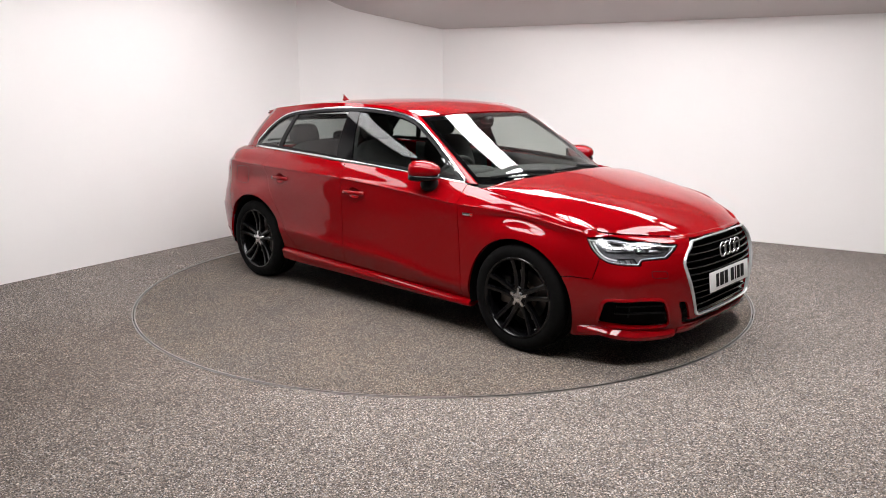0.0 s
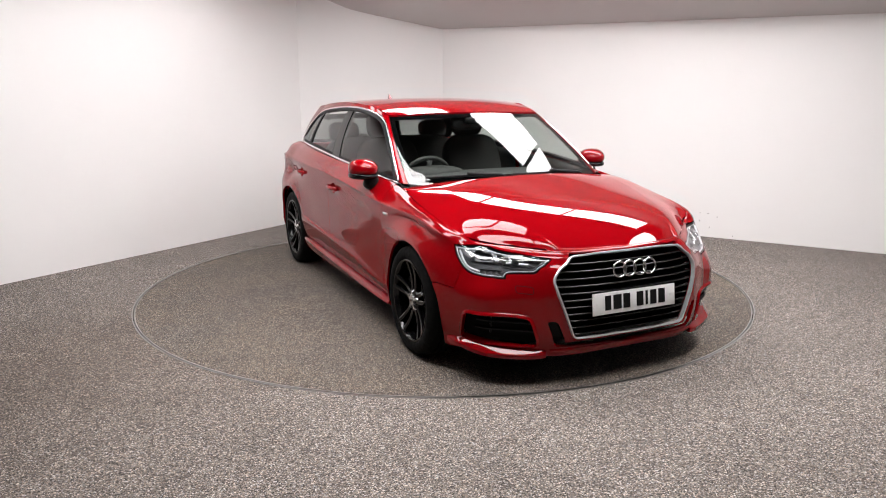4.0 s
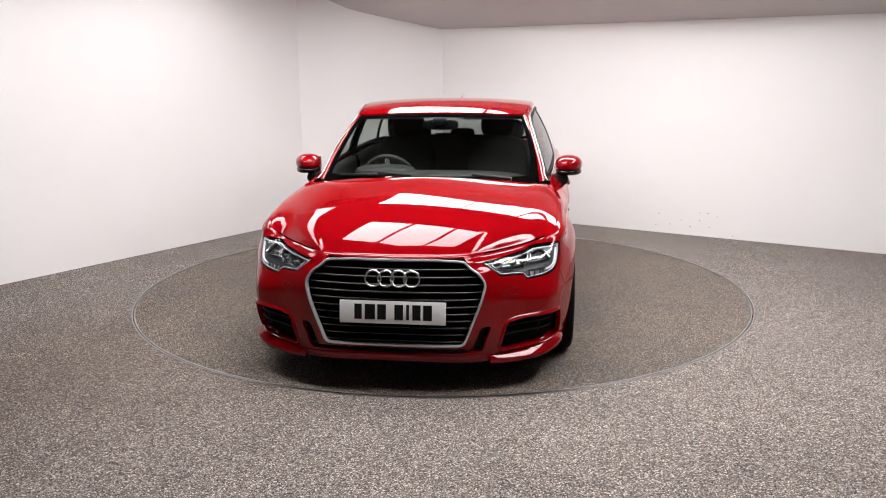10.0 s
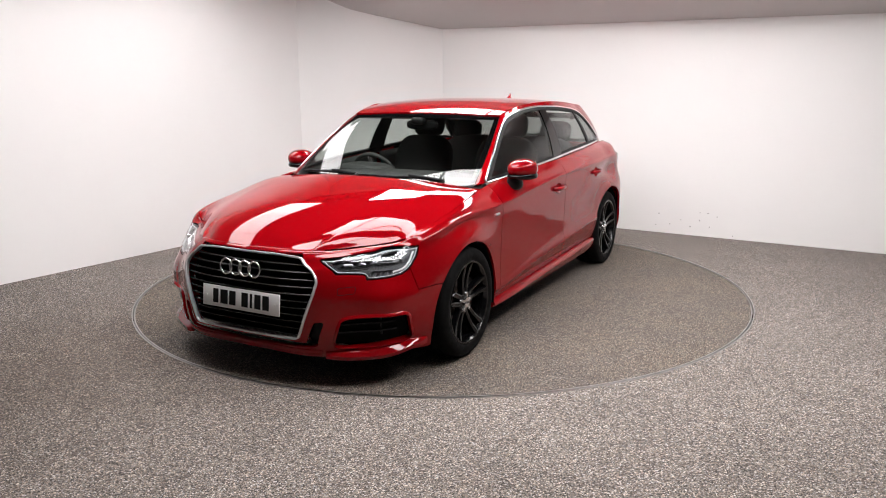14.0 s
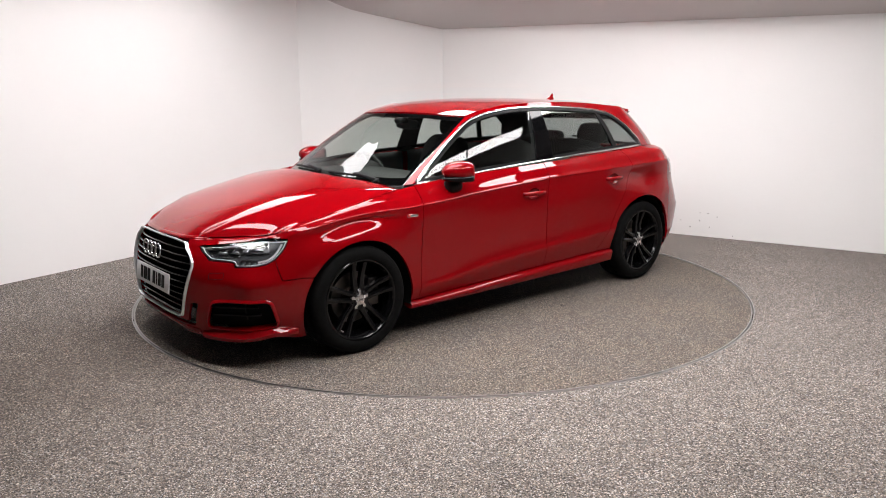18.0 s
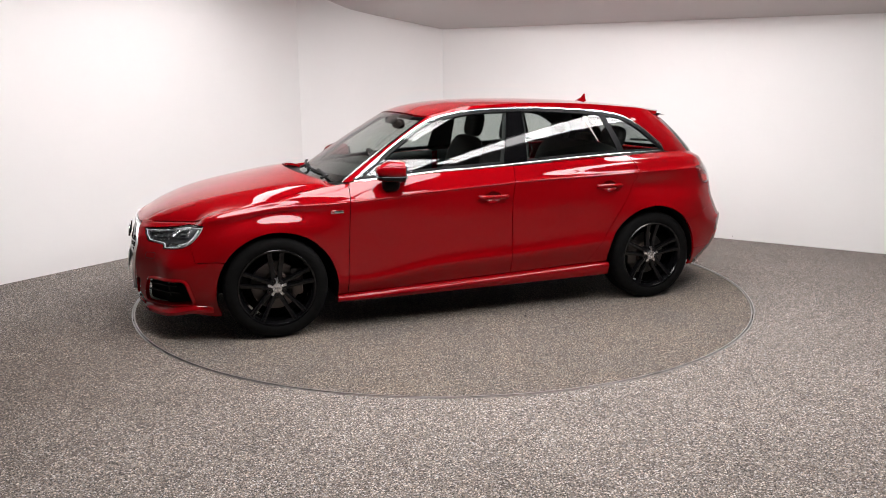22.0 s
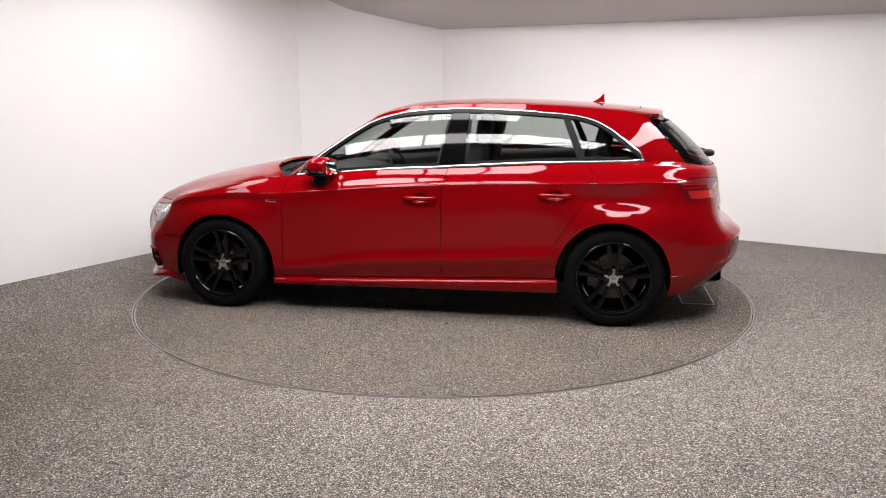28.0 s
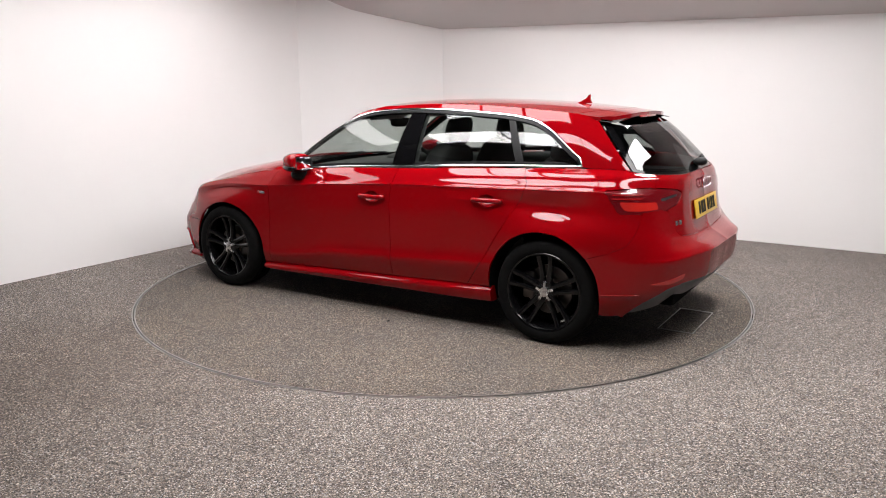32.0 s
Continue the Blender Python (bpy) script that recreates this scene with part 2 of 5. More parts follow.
def floor_with_hole():
    n = 180
    V, F = [], []
    for i in range(n):
        a = 2 * math.pi * i / n
        c, s = math.cos(a), math.sin(a)
        k = min(8.0 / max(abs(c), 1e-6), 9.5 / max(abs(s), 1e-6))
        for r in ((TABLE_R + 0.008), 3.2, k):
            V.append((r * c, r * s, 0.0))
        V.append(((TABLE_R + 0.008) * c, (TABLE_R + 0.008) * s, -0.05))
    for i in range(n):
        j = (i + 1) % n
        F += [(4 * i, 4 * i + 1, 4 * j + 1, 4 * j), (4 * i + 1, 4 * i + 2, 4 * j + 2, 4 * j + 1), (4 * i + 3, 4 * i, 4 * j, 4 * j + 3)]
    return tagged(obj("floor", V, F, CARPET, smooth=False), "grey speckled carpet floor round a sunk turntable", kind="structure")


floor = floor_with_hole()


def ring_mesh(name, r0, r1, z0, z1, material, parent=None, label=""):
    bm = bmesh.new()
    lathe(bm, [(r0, z0), (r0, z1), (r1, z1), (r1, z0)], 240, "z", True)
    return part(name, bm, material, parent, label, angle=30)


tagged(ring_mesh("floor_trim", TABLE_R + 0.005, TABLE_R + 0.012, -0.04, 0.003, ALU), "thin metal edging ring of the carpet floor", kind="structure")
slab("pit_floor", [(-2.4, -2.4), (2.4, -2.4), (2.4, 2.4), (-2.4, 2.4)], -0.12, -0.06, UNDER, "dark pit under the turntable")

turntable = tagged(new("turntable"), "round carpeted car turntable with a thin metal rim", "turntable")
_bm = bmesh.new()
lathe(_bm, [(0.0001, 0.0), (0.8, 0.0), (1.6, 0.0), (TABLE_R - 0.010, 0.0), (TABLE_R - 0.010, -0.04), (0.0001, -0.04)], 240, "z")
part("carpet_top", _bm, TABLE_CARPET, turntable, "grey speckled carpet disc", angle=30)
ring_mesh("rim", TABLE_R - 0.009, TABLE_R - 0.002, -0.04, 0.003, ALU, turntable, "thin aluminium rim")

# vaulted ceiling that starts low over the east wall and rises towards the open side
def ceiling_height(x, y):
    d = max(0.0, (3.57 - y) * 0.84 + (0.01 - x) * 0.55)
    s = max(0.0, x * 0.84 - (y - 3.57) * 0.55)
    return min(2.175 + 0.205 * d + 0.20 * max(0.0, d - 0.7) ** 2 + 2.0 * max(0.0, d - 1.0) ** 2, 3.6) - 0.016 * s


def ceiling():
    ds = [-0.4, -0.1, 0.0, 0.2, 0.4, 0.7, 0.9, 1.1, 1.3, 1.5, 1.8, 2.1, 2.4, 2.8, 3.4, 5.0, 8.0, 13.0]
    ss = np.linspace(-9.0, 12.0, 22)
    V = []
    for d in ds:
        for s in ss:
            x, y = 0.01 + 0.84 * s - 0.545 * d, 3.57 - 0.545 * s - 0.84 * d
            V.append((x, y, ceiling_height(x, y)))
    n = len(ss)
    F = [(i * n + j, i * n + j + 1, (i + 1) * n + j + 1, (i + 1) * n + j) for i in range(len(ds) - 1) for j in range(n - 1)]
    k = len(V)
    F2 = [tuple(k + q for q in f[::-1]) for f in F]
    return tagged(obj("ceiling", V + [(x, y, z + 0.1) for x, y, z in V], F + F2, CEIL), "sloping grey-white painted ceiling", kind="structure")


ceiling()

RIG = pose(0, 0, 2.60, 0, 0, -25.2)


def light_panel(x0, y0, x1, y1, label, glow_material):
    """A flat framed panel lamp of the rig that hangs under the ceiling."""
    p = tagged(new("light_panel"), label, "ceiling light", "light panels over the turntable")
    cx, cy, sx, sy = (x0 + x1) / 2, (y0 + y1) / 2, x1 - x0, y1 - y0
    p.matrix_basis = RIG @ Matrix.Translation((cx, cy, 0))
    bm = bmesh.new()
    box(bm, 0, 0, 0.03, sx, sy, 0.04, 0.004)
    part("housing", bm, PLASTIC, p, "black metal housing")
    bm = bmesh.new()
    box(bm, 0, 0, 0.0, sx - 0.044, sy - 0.030, 0.012)
    part("diffuser", bm, glow_material, p, "glowing white diffuser", smooth=False)
    return p


def panel_row(a, b, lo, hi, n, along_x, m=PANEL_GLOW):
    for i in range(n):
        p, q = a + (b - a) * i / n, a + (b - a) * (i + 1) / n
        if along_x:
            light_panel(p, lo, q, hi, "long white ceiling panel lamp", m)
        else:
            light_panel(lo, p, hi, q, "long white ceiling panel lamp", m)


panel_row(-1.23, 2.17, 0.76, 1.30, 3, True, BRIGHT_GLOW)
panel_row(-1.23, 2.17, -2.52, -1.98, 3, True, DIM_GLOW)
panel_row(-2.22, 0.68, -2.38, -1.86, 3, False, SIDE_GLOW)
panel_row(-2.22, 0.68, 2.36, 2.88, 3, False, EAST_GLOW)
panel_row(-0.63, 0.95, -1.47, -0.50, 3, True)

# unseen black sheet added above the lamps, hung inside the rig
raft = tagged(new("added_lamp_raft"), "unseen flat black sheet added above the panel lamps", "lighting rig")
raft.matrix_basis = RIG
_bm = bmesh.new()
box(_bm, 0.25, -0.61, 0.075, 5.3, 3.86, 0.03, 0.01)
part("cloth", _bm, RAFT, raft)
# access hatch outline and a crumb on the turntable
_bm = bmesh.new()
for x, y, sx, sy in ((-1.871, 0.26, 0.22, 0.006), (-1.871, -0.26, 0.22, 0.006), (-1.764, 0, 0.006, 0.526), (-1.978, 0, 0.006, 0.526)):
    box(_bm, x, y, 0.0012, sx, sy, 0.003)
part("access_hatch_trim", _bm, ALU, turntable, "thin metal outline of an access hatch", smooth=False)
_bm = bmesh.new()
bmesh.ops.create_icosphere(_bm, subdivisions=1, radius=0.009, matrix=Matrix.Translation((-0.225, 1.02, 0.004)))
for v in _bm.verts:
    v.co.z = max(0.0, v.co.z * 0.6)
crumb = part("crumb", _bm, PLASTIC, turntable, "small dark crumb on the carpet")

# scuffs and a faint smudge on the east wall: thin flakes of rubbed paint
rng = random.Random(5)
_wd, _wn = Vector((0.8375, -0.5465, 0)), Vector((-0.5465, -0.8375, 0))


def wall_flake(name, d, z, w, hgt, material, label, lift):
    bm = bmesh.new()
    n = 9
    ring = [bm.verts.new(Vector((C_RIGHT[0], C_RIGHT[1], z)) + _wd * (d + w * math.cos(a) * rng.uniform(0.6, 1.1)) + _wn * lift + Vector((0, 0, hgt * math.sin(a) * rng.uniform(0.6, 1.1))))
            for a in [2 * math.pi * i / n for i in range(n)]]
    f = bm.faces.new(ring)
    r = bmesh.ops.extrude_face_region(bm, geom=[f])
    for v in r["geom"]:
        if isinstance(v, bmesh.types.BMVert):
            v.co -= _wn * (lift - 0.0003)
    ob = part(name, bm, material, wall_east, label, smooth=False)
    return ob


for d, z in ((2.69, 0.20), (2.66, 0.08), (2.92, 0.15), (3.02, 0.09), (3.11, 0.16), (3.19, 0.24), (3.21, 0.10), (3.11, 0.24), (3.28, 0.21), (3.44, 0.03), (2.81, 0.10), (4.02, 0.09)):
    wall_flake("scuff", d, z, rng.uniform(0.006, 0.014), rng.uniform(0.004, 0.010), SCUFF, "grey scuff of rubbed paint", 0.0016)
for i in range(7):
    wall_flake("smudge", 4.36 + 0.055 * i, 0.05 + 0.20 * math.sin(math.pi * (i + 0.6) / 7.2), 0.035, 0.04, SMUDGE, "faint grey smudge", 0.0012)
# ---------------------------------------------------------------- the car: lofted shell
car = tagged(new("car"), "red five-door hatchback car with black wheels on a turntable", "car")


class Grid:
    """A fine grid of points on a lofted surface, with normals and two flat coordinates (a, b) in which panels are cut."""

    def __init__(self, P, a, b):
        self.P, self.a, self.b = P, a, b
        self.Pi, self.Pj = np.gradient(P, axis=0), np.gradient(P, axis=1)
        N = np.cross(self.Pi, self.Pj)
        self.N = N / (np.linalg.norm(N, axis=2)[..., None] + 1e-12)
        self.ai, self.aj = np.gradient(a)
        self.bi, self.bj = np.gradient(b)

    def flip(self):
        self.N = -self.N
        return self

    def nudge(self, i, j, ta, tb):
        """The point and normal at (ta, tb), from the grid point (i, j) near it."""
        da, db = ta - self.a[i, j], tb - self.b[i, j]
        det = self.ai[i, j] * self.bj[i, j] - self.aj[i, j] * self.bi[i, j]
        det = np.where(np.abs(det) < 1e-12, 1e-12, det)
        di = np.clip((da * self.bj[i, j] - db * self.aj[i, j]) / det, -2.5, 2.5)
        dj = np.clip((db * self.ai[i, j] - da * self.bi[i, j]) / det, -2.5, 2.5)
        return self.P[i, j] + self.Pi[i, j] * di[:, None] + self.Pj[i, j] * dj[:, None]

    def locate(self, pts):
        """Points and normals of the surface at flat coordinates pts."""
        out, nor = [], []
        for ta, tb in pts:
            k = np.argmin((self.a - ta) ** 2 + (self.b - tb) ** 2)
            i, j = np.unravel_index(k, self.a.shape)
            out.append(self.nudge(np.array([i]), np.array([j]), np.array([ta]), np.array([tb]))[0])
            nor.append(self.N[i, j])
        return np.array(out), np.array(nor)


def loft(lines, nu, nv):
    C = np.array(lines, float)
    ku = np.concatenate([[0], np.cumsum(np.linalg.norm(np.diff(C, axis=1), axis=2).mean(0))])
    kv = np.concatenate([[0], np.cumsum(np.linalg.norm(np.diff(C, axis=0), axis=2).mean(1))])
    u, v = np.linspace(0, ku[-1], nu), np.linspace(0, kv[-1], nv)
    S = spline(C.transpose(1, 0, 2), u, ku)
    return spline(S.transpose(1, 0, 2), v, kv).transpose(1, 0, 2), u, ku


def inside(poly, x, y):
    r = np.zeros(x.shape, bool)
    px, py = poly[:, 0], poly[:, 1]
    for i in range(len(poly)):
        x0, y0, x1, y1 = px[i - 1], py[i - 1], px[i], py[i]
        if y0 == y1:
            continue
        c = (y0 > y) != (y1 > y)
        r ^= c & (x < (x1 - x0) * (y - y0) / (y1 - y0) + x0)
    return r


def nearest(poly, q, gap, sign):
    A, B = np.roll(poly, 1, 0), poly
    d = B - A
    L = (d**2).sum(1) + 1e-15
    t = np.clip(((q[:, None] - A) * d).sum(2) / L, 0, 1)
    c = A + t[..., None] * d
    D = ((q[:, None] - c) ** 2).sum(2)
    k = D.argmin(1)
    i = np.arange(len(q))
    n = np.stack([-d[:, 1], d[:, 0]], 1) / np.sqrt(L)[:, None]
    area = (A[:, 0] * B[:, 1] - A[:, 1] * B[:, 0]).sum()
    return c[i, k] + n[k] * gap * sign * (1 if area > 0 else -1), np.sqrt(D[i, k])


def cut_panel(G, poly, holes=(), off=0.0, gap=0.0022, rim=0.016, sides="both"):
    """Verts, faces and normals of the part of G inside poly and outside the holes, with its rim turned inwards."""
    poly = np.asarray(poly, float)
    holes = [np.asarray(h, float) for h in holes]
    mid = lambda q: (q[:-1, :-1] + q[1:, :-1] + q[1:, 1:] + q[:-1, 1:]) / 4
    ca, cb = mid(G.a), mid(G.b)
    keep = inside(poly, ca, cb)
    for h in holes:
        keep &= ~inside(h, ca, cb)
    nu, nv = G.a.shape
    cnt = np.zeros((nu, nv), int)
    for di, dj in ((0, 0), (1, 0), (1, 1), (0, 1)):
        cnt[di:nu - 1 + di, dj:nv - 1 + dj] += keep
    P = G.P + G.N * off
    i, j = np.nonzero((cnt > 0) & (cnt < 4))
    q = np.stack([G.a[i, j], G.b[i, j]], 1)
    best, dist = nearest(poly, q, gap, 1)
    for h in holes:
        b2, d2 = nearest(h, q, gap, -1)
        best, dist = np.where((d2 < dist)[:, None], b2, best), np.minimum(d2, dist)
    cell = 1.6 * np.hypot(np.abs(G.ai[i, j]) + np.abs(G.aj[i, j]), np.abs(G.bi[i, j]) + np.abs(G.bj[i, j]))
    ok = dist < np.maximum(cell, 0.004)
    moved = G.nudge(i, j, best[:, 0], best[:, 1]) + G.N[i, j] * off
    P[i[ok], j[ok]] = moved[ok]
    idx = -np.ones((nu, nv), int)
    ui, uj = np.nonzero(cnt > 0)
    idx[ui, uj] = np.arange(len(ui))
    V, N = P[ui, uj], G.N[ui, uj]
    fi, fj = np.nonzero(keep)
    F = np.stack([idx[fi, fj], idx[fi + 1, fj], idx[fi + 1, fj + 1], idx[fi, fj + 1]], 1)
    if rim:
        e = np.concatenate([F[:, [0, 1]], F[:, [1, 2]], F[:, [2, 3]], F[:, [3, 0]]])
        key = np.sort(e, 1)
        _, inv, c = np.unique(key, axis=0, return_inverse=True, return_counts=True)
        e = e[c[inv.ravel()] == 1]
        e = e[~((np.abs(V[e[:, 0], 1]) < 1e-4) & (np.abs(V[e[:, 1], 1]) < 1e-4))]
        k, m = len(V), len(e)
        a, b = V[e[:, 0]], V[e[:, 1]]
        na, nb = N[e[:, 0]], N[e[:, 1]]
        V = np.concatenate([V, a, b, b - nb * rim, a - na * rim])
        N = np.concatenate([N, np.zeros((4 * m, 3))])
        r = np.arange(m)
        F = np.concatenate([F, np.stack([k + m + r, k + r, k + 3 * m + r, k + 2 * m + r], 1)])
    # winding so that faces look along the normals
    f = F[: max(1, len(fi))]
    gn = np.cross(V[f[:, 1]] - V[f[:, 0]], V[f[:, 2]] - V[f[:, 0]])
    if (gn * N[f[:, 0]]).sum() < 0:
        F = F[:, ::-1]
    if sides in ("both", "right"):
        V2, N2, F2 = V * (1, -1, 1), N * (1, -1, 1), F[:, ::-1]
        if sides == "right":
            return V2, F2, N2
        return np.concatenate([V, V2]), np.concatenate([F, F2 + len(V)]), np.concatenate([N, N2])
    return V, F, N


def panel(name, G, poly, material, parent, label="", **kw):
    V, F, N = cut_panel(G, poly, **kw)
    return obj(name, V, F, material, parent, label, normals=N)


# feature lines of the lower body, left half, from the nose round to the tail
X_SIDE = [1.70, 1.32, 0.90, 0.30, -0.35, -0.95, -1.32, -1.68]


def line(front, ys, zs, rear):
    return front + [(x, y, z) for x, y, z in zip(X_SIDE, ys, zs)] + rear


BODY = [
    line([(2.115, 0, 0.160), (2.081, 0.430, 0.160), (1.974, 0.594, 0.165), (1.873, 0.728, 0.180)], [0.805, 0.84, 0.832, 0.838, 0.838, 0.842, 0.85, 0.83],
         [0.155, 0.17, 0.18, 0.185, 0.19, 0.20, 0.21, 0.215], [(-1.86, 0.70, 0.235), (-1.98, 0.45, 0.27), (-2.02, 0, 0.28)]),
    line([(2.150, 0, 0.250), (2.111, 0.430, 0.250), (2.004, 0.609, 0.255), (1.903, 0.753, 0.265)], [0.84, 0.884, 0.858, 0.854, 0.854, 0.86, 0.89, 0.868],
         [0.26, 0.275, 0.245, 0.262, 0.28, 0.295, 0.29, 0.30], [(-1.935, 0.725, 0.33), (-2.065, 0.46, 0.35), (-2.105, 0, 0.355)]),
    line([(2.168, 0, 0.430), (2.121, 0.430, 0.430), (2.001, 0.617, 0.430), (1.910, 0.771, 0.430)], [0.856, 0.893, 0.877, 0.884, 0.887, 0.891, 0.895, 0.876],
         [0.43, 0.45, 0.33, 0.385, 0.42, 0.455, 0.47, 0.47], [(-1.965, 0.745, 0.47), (-2.105, 0.47, 0.48), (-2.135, 0, 0.48)]),
    line([(2.169, 0, 0.455), (2.121, 0.430, 0.455), (2.000, 0.618, 0.455), (1.908, 0.772, 0.455)], [0.857, 0.895, 0.875, 0.879, 0.882, 0.887, 0.897, 0.877],
         [0.455, 0.475, 0.350, 0.405, 0.440, 0.475, 0.495, 0.495], [(-1.97, 0.747, 0.510), (-2.108, 0.472, 0.522), (-2.14, 0, 0.522)]),
    line([(2.164, 0, 0.545), (2.112, 0.430, 0.545), (1.975, 0.615, 0.545), (1.870, 0.760, 0.545)], [0.848, 0.902, 0.876, 0.877, 0.881, 0.887, 0.907, 0.878],
         [0.56, 0.655, 0.60, 0.60, 0.61, 0.63, 0.680, 0.60], [(-1.955, 0.745, 0.575), (-2.085, 0.478, 0.585), (-2.118, 0, 0.588)]),
    line([(2.157, 0, 0.580), (2.102, 0.430, 0.575), (1.958, 0.611, 0.580), (1.852, 0.755, 0.582)], [0.837, 0.886, 0.877, 0.88, 0.884, 0.888, 0.880, 0.872],
         [0.61, 0.700, 0.67, 0.69, 0.71, 0.73, 0.738, 0.69], [(-1.925, 0.744, 0.64), (-2.02, 0.482, 0.625), (-2.052, 0, 0.626)]),
    line([(2.148, 0, 0.612), (2.089, 0.430, 0.606), (1.938, 0.606, 0.612), (1.830, 0.748, 0.620)], [0.821, 0.848, 0.8775, 0.88, 0.883, 0.881, 0.843, 0.846],
         [0.66, 0.752, 0.735, 0.775, 0.80, 0.815, 0.803, 0.785], [(-1.89, 0.742, 0.72), (-1.99, 0.482, 0.670), (-2.024, 0, 0.670)]),
    line([(2.135, 0, 0.645), (2.070, 0.412, 0.640), (1.927, 0.600, 0.645), (1.811, 0.728, 0.660)], [0.809, 0.850, 0.876, 0.879, 0.881, 0.877, 0.859, 0.840],
         [0.706, 0.776, 0.791, 0.837, 0.874, 0.889, 0.898, 0.907], [(-1.853, 0.735, 0.87), (-1.958, 0.48, 0.86), (-1.99, 0, 0.86)]),
    line([(2.126, 0, 0.658), (2.058, 0.412, 0.657), (1.907, 0.590, 0.665), (1.791, 0.716, 0.680)], [0.806, 0.849, 0.876, 0.8795, 0.8815, 0.877, 0.859, 0.838],
         [0.720, 0.788, 0.805, 0.851, 0.888, 0.903, 0.912, 0.921], [(-1.845, 0.725, 0.90), (-1.955, 0.475, 0.89), (-1.99, 0, 0.89)]),
    line([(2.116, 0, 0.672), (2.045, 0.402, 0.673), (1.887, 0.580, 0.683), (1.768, 0.703, 0.698)], [0.792, 0.838, 0.862, 0.866, 0.868, 0.863, 0.843, 0.818],
         [0.735, 0.802, 0.822, 0.868, 0.905, 0.920, 0.930, 0.938], [(-1.835, 0.70, 0.935), (-1.948, 0.46, 0.93), (-1.985, 0, 0.93)]),
    line([(2.107, 0, 0.684), (2.030, 0.392, 0.687), (1.867, 0.570, 0.698), (1.746, 0.686, 0.713)], [0.755, 0.8, 0.77, 0.8, 0.806, 0.788, 0.748, 0.7],
         [0.749, 0.835, 0.905, 0.955, 0.985, 1.012, 1.026, 1.030], [(-1.82, 0.60, 1.005), (-1.93, 0.40, 0.99), (-1.965, 0, 0.99)]),
]
# a rounded shoulder between the last two lines
_round = [0.001, 0.002, 0.002, 0.002, 0.004, 0.006, 0.004, 0.004, 0.004, 0.008, 0.014, 0.020, 0.016, 0.010, 0.008]
_mid = []
for _a, _b, _r in zip(BODY[-2], BODY[-1], _round):
    _d = Vector(_b) - Vector(_a)
    _h = Vector((_d.x, _d.y, 0))
    _o = (-_h.normalized() * _d.z + Vector((0, 0, _h.length))).normalized()
    _mid.append(tuple(Vector(_a) + _d * 0.5 + _o * _r))
BODY.insert(len(BODY) - 1, _mid)
_P, _u, _ku = loft(BODY, 440, 120)
_s = np.concatenate([[0], np.cumsum(np.linalg.norm(np.diff(_P[:, 60], axis=0), axis=1))])
A = Grid(_P, np.repeat(_s[:, None], 120, 1), _P[:, :, 2].copy())
if (A.N[200, 60] * (0, 1, 0)).sum() < 0:
    A.flip()
S_END = _s[-1]


def at(kind, value, z):
    """Flat coordinates on the lower body: kind x (side), f (front, by y) or r (rear, by y), at height z."""
    rows = np.array([np.interp(z, A.P[i, :, 2], np.arange(120)) for i in range(440)])
    k = np.clip(rows.astype(int), 0, 118)
    w = (rows - k)[:, None]
    Q = A.P[np.arange(440), k] * (1 - w) + A.P[np.arange(440), k + 1] * w
    if kind == "x":
        return np.interp(-value, -Q[:, 0], _s), z
    half = 150 if kind == "f" else 300
    if kind == "f":
        top = np.argmax(Q[:half, 1] > Q[:half, 1].max() - 1e-4)
        return np.interp(value, Q[:top, 1], _s[:top]), z
    y = Q[half:, 1][::-1]
    top = np.argmax(y > y.max() - 1e-4)
    return np.interp(value, y[:top], _s[half:][::-1][:top]), z


def resample(poly, step=0.012):
    """The closed outline with points at even steps."""
    p = np.concatenate([poly, poly[:1]])
    k = np.concatenate([[0], np.cumsum(np.linalg.norm(np.diff(p, axis=0), axis=1))])
    t = np.linspace(0, k[-1], max(8, int(k[-1] / step)), endpoint=False)
    return np.stack([np.interp(t, k, p[:, 0]), np.interp(t, k, p[:, 1])], 1)


def even(v, closed, times=4):
    """Smooth a run of points or normals a little."""
    v = np.array(v, float)
    for _ in range(times):
        a, b = np.roll(v, 1, 0), np.roll(v, -1, 0)
        if not closed:
            a[0], b[-1] = v[0], v[-1]
        v = 0.5 * v + 0.25 * (a + b)
    return v


def flat(*pts):
    return np.array([at(*p) for p in pts])


def arc(cx, cz, r, a0, a1, n=40):
    return [("x", cx + r * math.cos(radians(a)), cz + r * math.sin(radians(a))) for a in np.linspace(a0, a1, n)]


def smooth_poly(p, n=8, radius=0.02):
    """Cut the corners of a closed outline a little."""
    p = np.asarray(p, float)
    out = []
    for i in range(len(p)):
        a, b, c = p[i - 1], p[i], p[(i + 1) % len(p)]
        la, lc = np.linalg.norm(a - b), np.linalg.norm(c - b)
        r = min(radius, 0.35 * la, 0.35 * lc)
        s, e = b + (a - b) / la * r, b + (c - b) / lc * r
        for t in np.linspace(0, 1, n):
            out.append(s * (1 - t) ** 2 + 2 * b * t * (1 - t) + e * t * t)
    return np.array(out)


